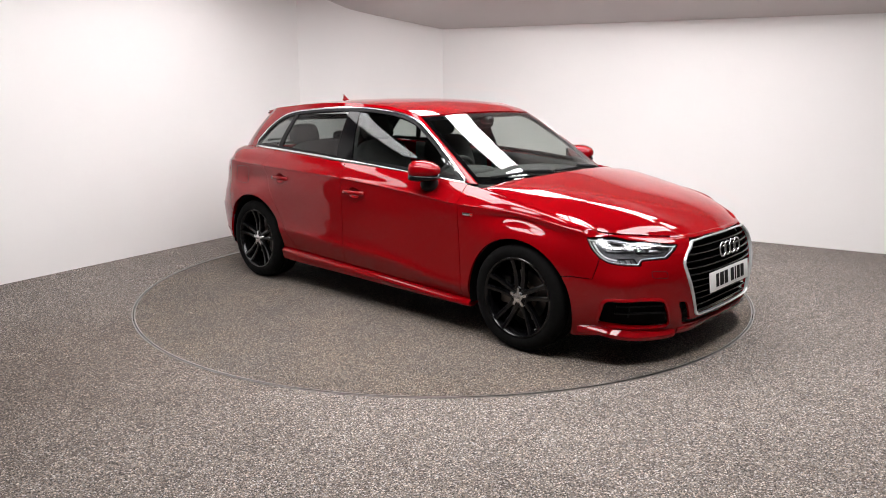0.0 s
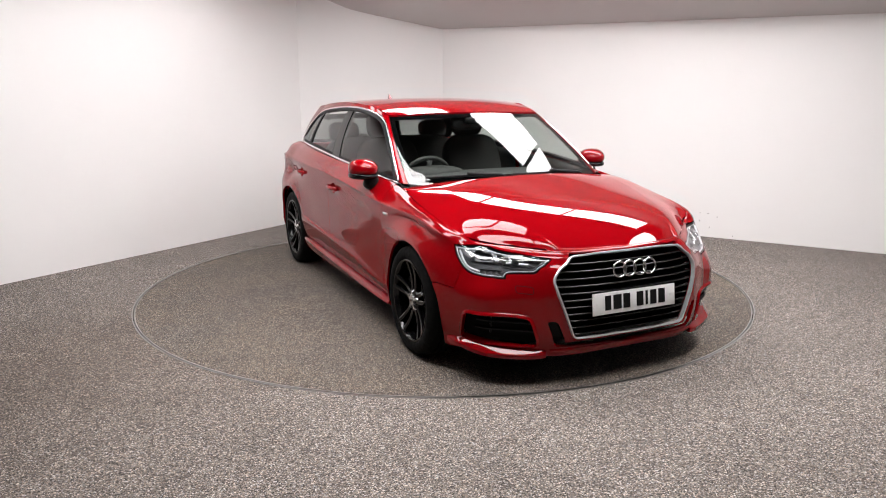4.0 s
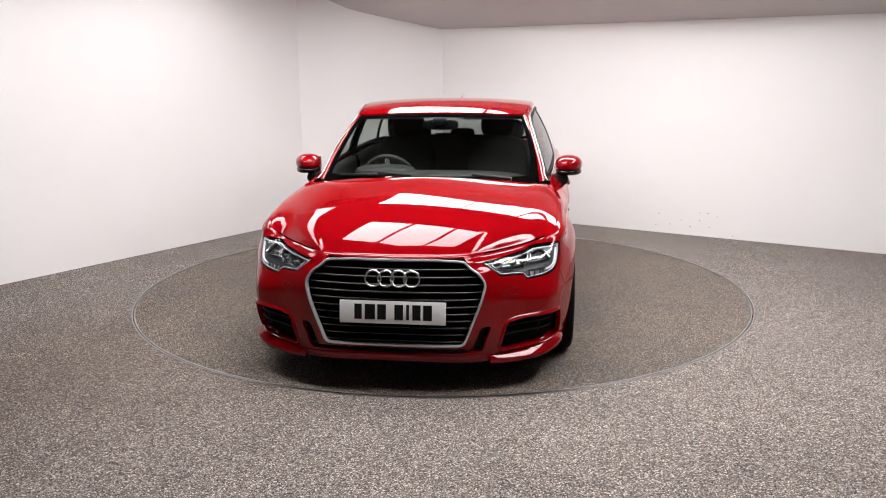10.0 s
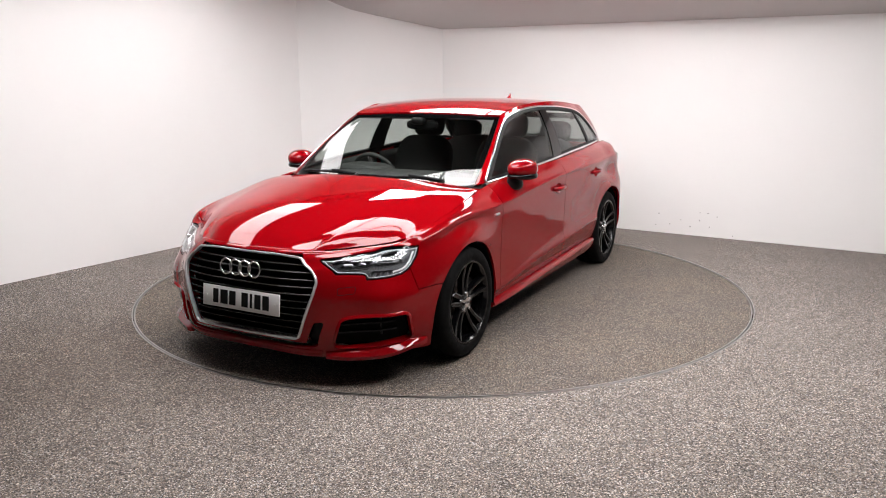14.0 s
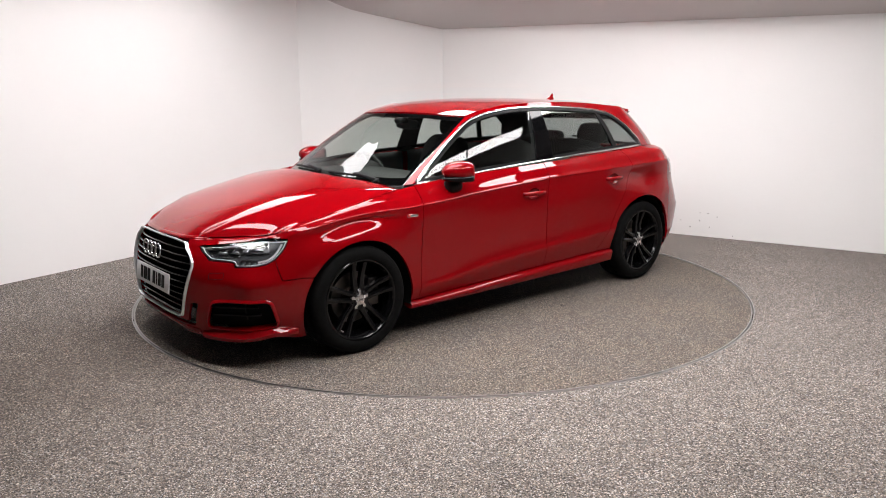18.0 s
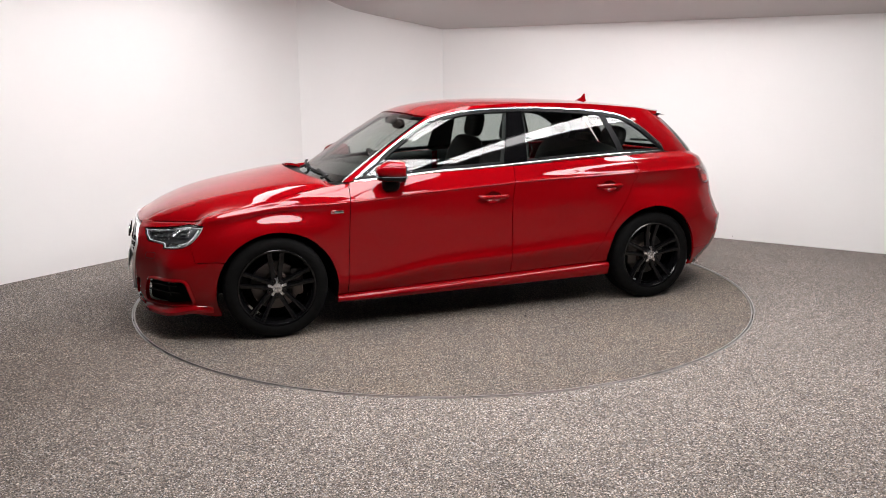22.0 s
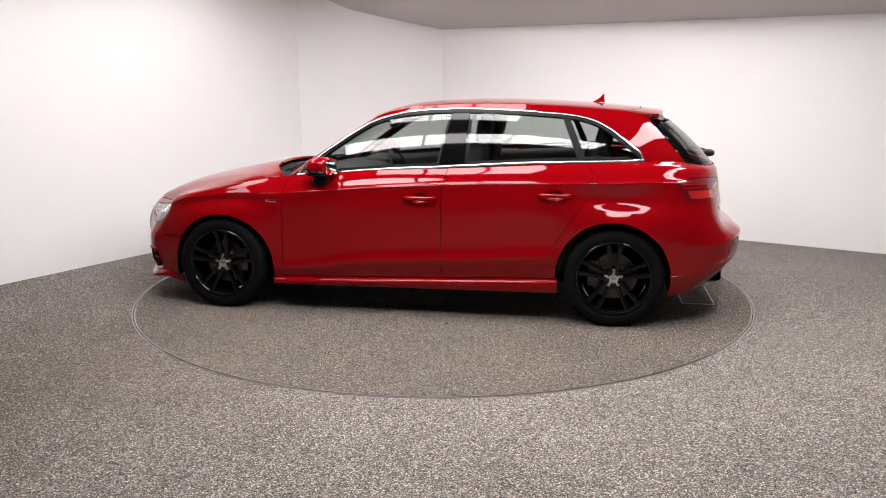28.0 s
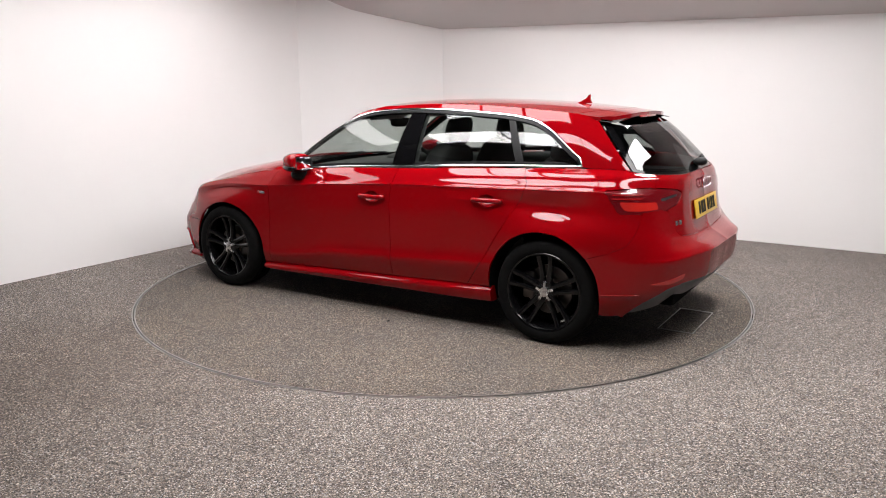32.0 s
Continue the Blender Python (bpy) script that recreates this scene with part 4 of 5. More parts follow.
_bm = bmesh.new()
box(_bm, -1.612, 0, 1.310, 0.012, 0.30, 0.014, 0.004)
part("high_brake_light", _bm, LAMP_RED, hatch, "slim red high brake light")
# ---------------------------------------------------------------- wheels
def wheel_parts(parent_pose, flip, parent):
    """One wheel about its own axis (y outwards), then set at its place."""
    w = new("wheel")
    w.parent = parent
    w.matrix_basis = parent_pose
    bm = bmesh.new()
    prof = [(0.226, -0.112), (0.245, -0.118), (0.285, -0.113), (0.305, -0.098), (0.311, -0.075), (0.3125, -0.045), (0.3125, -0.041), (0.305, -0.040), (0.305, -0.034), (0.3125, -0.033), (0.313, -0.004),
            (0.305, -0.003), (0.305, 0.003), (0.313, 0.004), (0.3125, 0.033), (0.305, 0.034), (0.305, 0.040), (0.3125, 0.041), (0.3125, 0.045), (0.311, 0.075), (0.305, 0.096), (0.292, 0.108), (0.270, 0.114),
            (0.248, 0.113), (0.235, 0.106), (0.228, 0.100)]
    lathe(bm, prof, 96)
    part("tyre", bm, RUBBER, w, "black low-profile tyre", angle=35)
    bm = bmesh.new()
    lathe(bm, [(0.236, 0.099), (0.238, 0.106), (0.233, 0.110), (0.224, 0.108), (0.217, 0.098), (0.212, 0.080), (0.208, 0.03), (0.210, -0.09), (0.226, -0.110), (0.229, -0.10), (0.224, 0.09)], 96, closed=True)
    part("rim", bm, RIM_BLACK, w, "gloss black alloy rim", angle=35)
    for k in range(5):
        a = 2 * math.pi * k / 5 + math.pi / 2
        for sgn in (-1, 1):
            bm = bmesh.new()
            rows = []
            for t in np.linspace(0, 1, 9):
                r = 0.050 + (0.217 - 0.050) * t
                off = sgn * (0.017 + 0.021 * t)
                half = 0.0150 - 0.002 * math.sin(t * math.pi)
                y0 = 0.082 + 0.024 * t - 0.010 * math.sin(t * math.pi)
                d, n = Vector((math.cos(a), 0, math.sin(a))), Vector((-math.sin(a), 0, math.cos(a)))
                row = []
                for q, h in ((-1, -0.034), (-1, -0.004), (-0.35, 0.0), (0.35, 0.0), (1, -0.004), (1, -0.034)):
                    c = d * r + n * (off + half * q) + Vector((0, y0 + h, 0))
                    row.append(bm.verts.new(c))
                rows.append(row)
            for i in range(8):
                for j in range(6):
                    bm.faces.new((rows[i][j], rows[i][(j + 1) % 6], rows[i + 1][(j + 1) % 6], rows[i + 1][j]))
            bm.faces.new(rows[0])
            bm.faces.new(rows[-1][::-1])
            part("spoke", bm, RIM_BLACK, w, angle=30)
    bm = bmesh.new()
    lathe(bm, [(0.0005, 0.082), (0.040, 0.083), (0.062, 0.080), (0.068, 0.070), (0.070, 0.03), (0.0005, 0.03)], 48)
    part("hub", bm, RIM_BLACK, w, angle=35)
    # silver star-shaped centre cap
    bm = bmesh.new()
    top, low = [], []
    n = 150
    for i in range(n):
        a = 2 * math.pi * i / n + math.pi / 2
        d = (a - math.pi / 2 + math.pi / 5) % (2 * math.pi / 5) - math.pi / 5
        L, wd = 0.052, 0.0105
        h = L * math.sin(abs(d))
        r = max(0.031, L * math.cos(d) + math.sqrt(wd * wd - h * h)) if h < wd else 0.031
        lobe = (r - 0.031) / 0.032
        top.append(bm.verts.new((0.93 * r * math.cos(a), 0.093 - 0.004 * lobe, 0.93 * r * math.sin(a))))
        low.append(bm.verts.new((r * math.cos(a), 0.082 - 0.003 * lobe, r * math.sin(a))))
    c = bm.verts.new((0, 0.0965, 0))
    for i in range(n):
        j = (i + 1) % n
        bm.faces.new((top[i], top[j], low[j], low[i]))
        bm.faces.new((c, top[j], top[i]))
    cap = part("centre_cap", bm, SATIN, w, "silver star-shaped centre cap", angle=30)
    bm = bmesh.new()
    for i in range(4):
        lathe_ring = [((i - 1.5) * 0.0105 + 0.0062 * math.cos(q), 0.0968, 0.0062 * math.sin(q)) for q in np.linspace(0, 2 * math.pi, 20, endpoint=False)]
        V, F = sweep(lathe_ring, [(0, 1, 0)] * 20, [(-0.0012, 0), (0, 0.0012), (0.0012, 0), (0, -0.001)], True)
        vs = [bm.verts.new(v) for v in V]
        for f in F:
            bm.faces.new([vs[q] for q in f])
    part("cap_emblem", bm, STEEL, cap, "small ring emblem")
    for k in range(5):
        a = 2 * math.pi * (k + 0.5) / 5 + math.pi / 2
        bm = bmesh.new()
        lathe(bm, [(0.0005, 0.086), (0.007, 0.085), (0.0085, 0.080), (0.0085, 0.07)], 6)
        for v in bm.verts:
            v.co += Vector((0.045 * math.cos(a), 0, 0.045 * math.sin(a)))
        part("wheel_bolt", bm, PLASTIC, w)
    bm = bmesh.new()
    lathe(bm, [(0.145, 0.016), (0.148, 0.013), (0.148, -0.010), (0.145, -0.012), (0.085, -0.012), (0.085, 0.016)], 64, closed=True)
    disc = part("brake_disc", bm, STEEL, w, "worn steel brake disc", angle=30)
    bm = bmesh.new()
    lathe(bm, [(0.086, 0.014), (0.080, 0.045), (0.03, 0.046), (0.03, -0.02), (0.086, -0.02)], 40, closed=True)
    part("disc_bell", bm, RUST, disc, angle=30)
    bm = bmesh.new()
    box(bm, flip * 0.125, 0.008, 0.02, 0.075, 0.075, 0.17, 0.015)
    part("brake_caliper", bm, STEEL, w, "dull grey brake caliper")
    bm = bmesh.new()
    lathe(bm, [(0.0005, -0.02), (0.2, -0.02), (0.2, -0.03), (0.0005, -0.03)], 40)
    part("backing_plate", bm, UNDER, w)
    return w


WHEEL_Z = 0.312
wheels = []
for x, yv, turn in ((1.3185, 0.782, 0), (-1.3185, 0.768, 0)):
    for sg in (1, -1):
        m = pose(x, sg * yv, WHEEL_Z, 0, 0, 0 if sg > 0 else 180) @ pose(0, 0, 0, 0, {1.3185: 0, -1.3185: 0}[x], 0)
        wheels.append(wheel_parts(m, -1 if (x > 0) == (sg > 0) else 1, car))

# dark wheel housings and underbody close the shell below
for (cx, cz, r), yo in ((FRONT_ARCH, 0.868), (REAR_ARCH, 0.868)):
    for sg in (1, -1):
        V, F = [], []
        angs = np.linspace(radians(-12), radians(192), 40)
        for a in angs:
            for rr, yy in ((r - 0.004, yo), (r - 0.004, 0.50), (0.05, 0.50)):
                V.append((cx + rr * math.cos(a), sg * yy, cz + rr * math.sin(a)))
        for i in range(39):
            for j in range(2):
                V_ = 3 * i + j
                F.append((V_, V_ + 1, V_ + 4, V_ + 3))
        obj("wheel_housing", V, F, UNDER, car, "black wheel arch liner")
_bm = bmesh.new()
box(_bm, 0.0, 0, 0.215, 1.9, 1.60, 0.06, 0.02)
box(_bm, 1.81, 0, 0.22, 0.28, 1.2, 0.06, 0.02)
box(_bm, 1.30, 0, 0.23, 0.80, 0.96, 0.06, 0.02)
box(_bm, -1.35, 0, 0.24, 0.85, 0.96, 0.06, 0.02)
box(_bm, -1.85, 0, 0.30, 0.30, 1.2, 0.08, 0.02)
box(_bm, 1.75, 0, 0.45, 0.04, 1.30, 0.42, 0.0)
part("underbody", _bm, UNDER, car, "black underbody")

# ---------------------------------------------------------------- front end
def on_body(pts, sg=1, lift=0.0):
    p, n = A.locate(pts)
    p = p + n * lift
    return p * (1, sg, 1), n * (1, sg, 1)


def both(poly):
    """An outline over both halves: left points, then mirrored right points."""
    p, n = A.locate(poly)
    p, n = even(p, False, 3), even(n, False, 10)
    return np.concatenate([p, (p * (1, -1, 1))[::-1]]), np.concatenate([n, (n * (1, -1, 1))[::-1]])


_g = [(q[0], q[1] - 0.006 * (q[1] > 0.64)) for q in resample(GRILLE) if q[0] >= 0.0]
# a smooth nose surface x(y, z) for the grille and its bars
_nose, _ = A.locate(np.concatenate([[at("f", y, z) for y in np.linspace(0.0, 0.44, 12)] for z in np.linspace(0.25, 0.67, 12)]))
_terms = lambda y, z: np.stack([np.ones_like(y), y**2, y**4, z, z**2, z**3, y**2 * z], -1)
_fit = np.linalg.lstsq(_terms(_nose[:, 1], _nose[:, 2]), _nose[:, 0], rcond=None)[0]


def nose(y, z):
    y, z = np.asarray(y, float), np.asarray(z, float)
    return _terms(y, z) @ _fit


_q, _ = A.locate(np.array(_g))
_k = np.concatenate([[0], np.cumsum(np.linalg.norm(np.diff(_q[:, 1:], axis=0), axis=1))])
_tt = np.linspace(0, _k[-1], 150)
_fy, _fz = even(np.interp(_tt, _k, _q[:, 1]), False, 3), even(np.interp(_tt, _k, _q[:, 2]), False, 3)
_p = np.stack([nose(_fy, _fz), _fy, _fz], 1)
_p = np.concatenate([_p, (_p * (1, -1, 1))[::-1][1:-1]])
_n = np.stack([np.ones(len(_p)), 0.30 * _p[:, 1], 0.12 + np.clip((_p[:, 2] - 0.64) * 10, 0, 0.35)], 1)
strip("grille_frame", _p + _n * 0.005, _n, 0.0115, 0.008, FRAME, car, closed=True, sink=0.012, label="bright silver grille frame")
panel("grille_backing", A, GRILLE, UNDER, car, "black grille opening", off=-0.045, gap=0, rim=0)


def grille_half(z):
    """Half width of the grille opening at height z."""
    g = np.array([q for q in _g])
    pts, _ = A.locate(g)
    hits = []
    for i in range(len(pts) - 1):
        z0, z1 = pts[i][2], pts[i + 1][2]
        if (z0 - z) * (z1 - z) <= 0 and z0 != z1:
            hits.append(pts[i][1] + (pts[i + 1][1] - pts[i][1]) * (z - z0) / (z1 - z0))
    return max(hits) if hits else 0.3


for z in np.linspace(0.272, 0.662, 12):
    hw = grille_half(z) - 0.008
    ys = np.linspace(-hw, hw, 25)
    pp = np.stack([nose(ys, np.full(25, z)) - 0.018, ys, np.full(25, z)], 1)
    V, F = sweep(pp, [(0, 0, 1)] * len(pp), [(-0.022, -0.003), (-0.022, 0.003), (0.004, 0.0052), (0.009, 0.0030), (0.010, 0.0), (0.004, -0.0052)])
    obj("grille_bar", V, F, GRILLE_BLACK, car)
for sg in (1, -1):
    panel("side_intake_backing", A, FOG, UNDER, car, "black side intake", off=-0.03, gap=0, rim=0, sides="left" if sg > 0 else "right")
    for z in (0.292, 0.335):
        pts = [at("f", y, z + 0.05 * (y - 0.62)) for y in np.linspace(0.525, 0.775, 12)]
        p, n = on_body(pts, sg, -0.03)
        strip("intake_blade", p, n, 0.012, 0.014, PLASTIC, car, sink=0.02)
    p, n = on_body([at("f", 0.715, z) for z in np.linspace(0.27, 0.42, 6)], sg, -0.035)
    strip("intake_post", p, n, 0.010, 0.012, PLASTIC, car, sink=0.02)
for sg in (1, -1):
    pts = [at("f", y, z) for y, z in ((0.462, 0.172), (0.52, 0.174), (0.60, 0.180), (0.68, 0.190))] + [at("x", 1.865, 0.203), at("x", 1.81, 0.210), at("x", 1.74, 0.204), at("x", 1.69, 0.196)]
    p, n = on_body(curve(pts, 30), sg, 0.0)
    lift = np.sin(np.linspace(0.15, math.pi - 0.05, 30)) ** 0.6
    V, F = [], []
    for i in range(30):
        up = Vector((0, 0, 1))
        for a, b in ((-0.02, 0.030), (0.030 * lift[i], 0.020), (0.052 * lift[i], 0.008), (0.048 * lift[i], -0.012), (-0.03, -0.022)):
            V.append(Vector(p[i]) + Vector(n[i]) * a + up * b)
    for i in range(29):
        for j in range(4):
            F.append((5 * i + j, 5 * i + j + 1, 5 * i + j + 6, 5 * i + j + 5))
    lip = obj("front_lip", V, F, PAINT, front_bumper, "red lower bumper blade")
    lip.data.set_sharp_from_angle(angle=radians(35))
_y = np.concatenate([-np.linspace(0.46, 0, 24)[:-1], np.linspace(0, 0.46, 24)])
_q, _n = A.locate([at("f", abs(y), 0.186 - 0.03 * max(0, abs(y) - 0.36)) for y in _y])
_q, _n = _q * np.stack([np.ones(47), np.sign(_y), np.ones(47)], 1), _n * np.stack([np.ones(47), np.sign(_y), np.ones(47)], 1)
strip("centre_lip", even(_q, False, 3), even(_n, False, 12), 0.030, 0.008, PAINT, front_bumper, sink=0.014, label="red lower lip under the grille")
# deep shade in the recessed red channel, put in as a black panel
for side in ("left", "right"):
    panel("shaded_bumper_channel", A, CHANNEL, PLASTIC, front_bumper, "recessed channel beside the side intake, its shade put in as black", off=-0.045, gap=0, rim=0, sides=side)


def surround(name, poly, profile, sg, material, parent, label=""):
    """A moulded rim round an opening of the body: profile gives (outwards, lift) pairs."""
    p = resample(poly, 0.010)
    t = np.roll(p, -1, 0) - np.roll(p, 1, 0)
    n2 = np.stack([-t[:, 1], t[:, 0]], 1) / (np.linalg.norm(t, axis=1)[:, None] + 1e-9)
    area = (p[:, 0] * np.roll(p[:, 1], -1) - p[:, 1] * np.roll(p[:, 0], -1)).sum()
    n2 = even(n2 * (-1 if area > 0 else 1), True, 2)
    k, rows = len(p), []
    for d, lift in profile:
        q, n = A.locate(p + n2 * d)
        rows.append(even(q, True, 1) + even(n, True, 10) * lift)
    V = np.concatenate(rows) * (1, sg, 1)
    F = [(a * k + i, a * k + (i + 1) % k, (a + 1) * k + (i + 1) % k, (a + 1) * k + i) for a in range(len(rows) - 1) for i in range(k)]
    F = F if sg < 0 else [f[::-1] for f in F]
    ob = obj(name, V, F, material, parent, label)
    ob.data.set_sharp_from_angle(angle=radians(38))
    return ob


for sg in (1, -1):
    surround("intake_surround", FOG, [(0.020, -0.002), (0.013, 0.005), (0.005, 0.009), (0.001, 0.008), (0.0, 0.002), (0.001, -0.006)], sg, PAINT, front_bumper, "red moulded rim round the side intake")
panel("lower_intake_backing", A, INTAKE, PLASTIC, car, "black lower intake", off=-0.03, gap=0, rim=0)


def emblem(name, x, y, z, r, thick, gap, parent, m, material=CHROME):
    """Four linked rings in a row."""
    e = new(name)
    e.parent = parent
    e.matrix_basis = m
    for i in range(4):
        n = 40
        pts = [((i - 1.5) * gap + r * math.cos(a), 0.0015 * (i % 2), r * math.sin(a)) for a in np.linspace(0, 2 * math.pi, n, endpoint=False)]
        V, F = sweep(pts, [(0, 1, 0)] * n, [(thick * math.cos(a), thick * math.sin(a)) for a in np.linspace(0, 2 * math.pi, 8, endpoint=False)], True)
        obj("emblem_ring", V, F, material, e)
    return tagged(e, "four linked silver rings")


_p, _n = on_body([at("f", 0.0, 0.590)])
emblem("front_emblem", 0, 0, 0, 0.0385, 0.0055, 0.0625, car, pose(_p[0][0] + 0.006, 0, 0.590, 0, 0, -90) @ pose(0, 0, 0, 8, 0, 0))


def number_plate(material, m, parent, label):
    pl = new("number_plate")
    pl.parent = parent
    pl.matrix_basis = m
    tagged(pl, label)
    bm = bmesh.new()
    box(bm, 0, 0, 0, 0.52, 0.006, 0.111, 0.002)
    part("plate", bm, material, pl)
    xs = (-0.172, -0.118, -0.075, -0.032, 0.052, 0.110, 0.168)
    ws = (0.042, 0.040, 0.014, 0.042, 0.042, 0.050, 0.036)
    for x, w in zip(xs, ws):
        bm = bmesh.new()
        box(bm, x, 0.0040, 0.002, w, 0.002, 0.074)
        part("plain_bar", bm, INK, pl, smooth=False)
    for x in (-0.232, 0.232):
        bm = bmesh.new()
        lathe(bm, [(0.0004, 0.0062), (0.006, 0.0058), (0.0065, 0.003)], 14)
        for v in bm.verts:
            v.co.x += x
        part("screw_cap", bm, material, pl)
    return pl


number_plate(PLATE_W, pose(2.172, 0, 0.425, 0, 0, -90) @ pose(0, 0, 0, 6, 0, 0), car, "white front number plate with plain black bars")

# headlights
def inset(poly, d):
    """The closed outline moved inwards by d."""
    p = resample(poly, 0.008)
    t = np.roll(p, -1, 0) - np.roll(p, 1, 0)
    n = np.stack([-t[:, 1], t[:, 0]], 1) / (np.linalg.norm(t, axis=1)[:, None] + 1e-9)
    area = (p[:, 0] * np.roll(p[:, 1], -1) - p[:, 1] * np.roll(p[:, 0], -1)).sum()
    return even(p + n * d * (1 if area > 0 else -1), True, 2)


POCKET_IN = smooth_poly(flat(("f", 0.468, 0.644), ("f", 0.56, 0.660), ("f", 0.643, 0.671), ("f", 0.628, 0.608), ("f", 0.520, 0.601)), 4, 0.006)
POCKET_OUT = smooth_poly(flat(("f", 0.656, 0.672), ("x", 1.785, 0.687), ("x", 1.805, 0.632), ("f", 0.655, 0.628)), 4, 0.006)
FOOT = smooth_poly(flat(("f", 0.646, 0.596), ("f", 0.735, 0.600), ("x", 1.862, 0.574), ("f", 0.72, 0.570), ("f", 0.645, 0.562)), 4, 0.006)
for sg in (1, -1):
    side = "left" if sg > 0 else "right"
    hl = new("headlight")
    hl.parent = car
    tagged(hl, "clear headlight with bright angular light guides")
    panel("lens", A, HEADLIGHT, LENS, hl, "clear lamp lens", off=0.001, gap=0.003, rim=0.0, sides=side)
    panel("housing", A, HEADLIGHT, LAMP_HOUSE, hl, "grey lamp housing", off=-0.040, gap=0.0, rim=0.0, sides=side)
    V, F, N = cut_panel(A, HEADLIGHT, off=-0.003, gap=0.001, rim=0.040, sides=side)
    rimf = [f for f in F if not np.any(np.linalg.norm(N[list(f)], axis=1) > 0.5)]
    obj("bezel", V, rimf, PLASTIC, hl, "black lamp bezel")
    # pale surround, open over two dark pockets and the grey foot
    panel("surround", A, inset(HEADLIGHT, 0.007), LAMP_PALE, hl, "pale silver lamp surround", holes=[POCKET_IN, POCKET_OUT, FOOT], off=-0.012, gap=0.0, rim=0.02, sides=side)
    for pk in (POCKET_IN, POCKET_OUT):
        panel("pocket", A, pk, LAMP_POCKET, hl, "dark lamp pocket", off=-0.032, gap=0.0, rim=0.0, sides=side)
        lp = resample(pk, 0.006)
        p, n = on_body(lp, sg, -0.011)
        strip("light_guide", even(p, True, 1), even(n, True, 12), 0.0035, 0.005, SATIN, hl, closed=True, sink=0.01, label="silver pocket edge")
    p, n = on_body(inset(HEADLIGHT, 0.0105), sg, -0.011)
    strip("light_guide_ring", even(p, True, 1), even(n, True, 12), 0.0048, 0.005, DRL, hl, closed=True, sink=0.008, label="white light guide round the lamp")
    panel("foot", A, FOOT, LAMP_HOUSE, hl, "grey ribbed lamp foot", off=-0.026, gap=0.0, rim=0.0, sides=side)
    p, n = on_body(curve([at("x", 1.748, 0.678), at("x", 1.775, 0.640), at("x", 1.815, 0.604), at("f", 0.735, 0.588)], 24), sg, -0.010)
    strip("light_guide", p, even(n, False, 10), 0.010, 0.007, DRL, hl, sink=0.01, label="white light guide")
    for kind, ya, za, wd in (("f", 0.548, 0.634, 0.05), ("f", 0.602, 0.640, 0.03), ("f", 0.690, 0.657, 0.05)):
        p, n = on_body([at(kind, ya, za)], sg, -0.028)
        bm = bmesh.new()
        rot = Vector(n[0]).to_track_quat("Y", "Z").to_matrix().to_4x4()
        box(bm, 0, 0, 0, wd, 0.012, 0.014, 0.004, Matrix.Translation(p[0]) @ rot)
        part("projector", bm, REFLECTOR, hl, "shiny lamp reflector")
    p, n = on_body([at("f", 0.592, z) for z in np.linspace(0.618, 0.662, 6)], sg, -0.020)
    strip("pocket_divider", p, even(n, False, 6), 0.004, 0.008, REFLECTOR, hl, sink=0.012, label="shiny divider")
    for y in (0.664, 0.690, 0.716):
        p, n = on_body([at("f", y, z) for z in np.linspace(0.572, 0.590, 4)], sg, -0.022)
        strip("foot_rib", p, n, 0.012, 0.008, REFLECTOR, hl, sink=0.004, label="shiny rib")
    # washer cap, outline only
    wp = smooth_poly(flat(("f", 0.53, 0.520), ("f", 0.60, 0.525), ("f", 0.60, 0.490), ("f", 0.53, 0.485)))
    p, n = on_body(wp, sg)
    strip("washer_cap_seam", p, n, 0.003, 0.0006, PLASTIC, front_bumper, closed=True, sink=0.0005)

# ---------------------------------------------------------------- rear end
for sg in (1, -1):
    side = "left" if sg > 0 else "right"
    tl = new("tail_light")
    tl.parent = car
    tagged(tl, "dark red tail light with bright red lower segment")
    panel("lamp_body", A, TAIL, LAMP_DARK, tl, "dark red lamp body", off=-0.006, gap=0.0, rim=0.02, sides=side)
    seg = smooth_poly(flat(("x", -1.735, 0.868), ("x", -1.82, 0.866), ("r", 0.665, 0.862), ("r", 0.66, 0.822), ("x", -1.83, 0.818), ("x", -1.765, 0.820)))
    panel("red_segment", A, seg, LAMP_BRIGHT, tl, "bright red lamp segment", off=-0.003, gap=0.0, rim=0.004, sides=side)
    for zz in (0.885, 0.905):
        ptsl = [at("x", x, zz) for x in np.linspace(-1.70, -1.84, 12)]
        p, n = on_body(ptsl, sg, -0.003)
        strip("lamp_line", p, n, 0.006, 0.003, LAMP_RED, tl)
    inner = smooth_poly(flat(("r", 0.625, 0.876), ("r", 0.470, 0.890), ("r", 0.480, 0.878), ("r", 0.62, 0.862)))
    panel("reversing_segment", A, inner, REFLECTOR, tl, "silvery reversing lamp", off=-0.0045, gap=0.0, rim=0.003, sides=side)
    panel("cover", A, TAIL, LENS, tl, "clear lamp cover", off=0.002, gap=0.003, rim=0.0, sides=side)
    refl = smooth_poly(flat(("x", -1.905, 0.415), ("r", 0.70, 0.440), ("r", 0.60, 0.465), ("r", 0.61, 0.435), ("r", 0.70, 0.412)))
    panel("rear_reflector", A, refl, LAMP_RED, rear_bumper, "red bumper reflector", off=0.002, gap=0.0, rim=0.006, sides=side)
    p, n = on_body([at("x", x, 0.345 + (-1.66 - x) * 0.03) for x in np.linspace(-1.665, -1.86, 14)], sg)
    strip("bumper_crease", p, n, 0.008, 0.004, PAINT, rear_bumper)
panel("diffuser", A, DIFF, DIFFUSER, rear_bumper, "grey rear diffuser", off=-0.012, gap=0.0, rim=0.03)
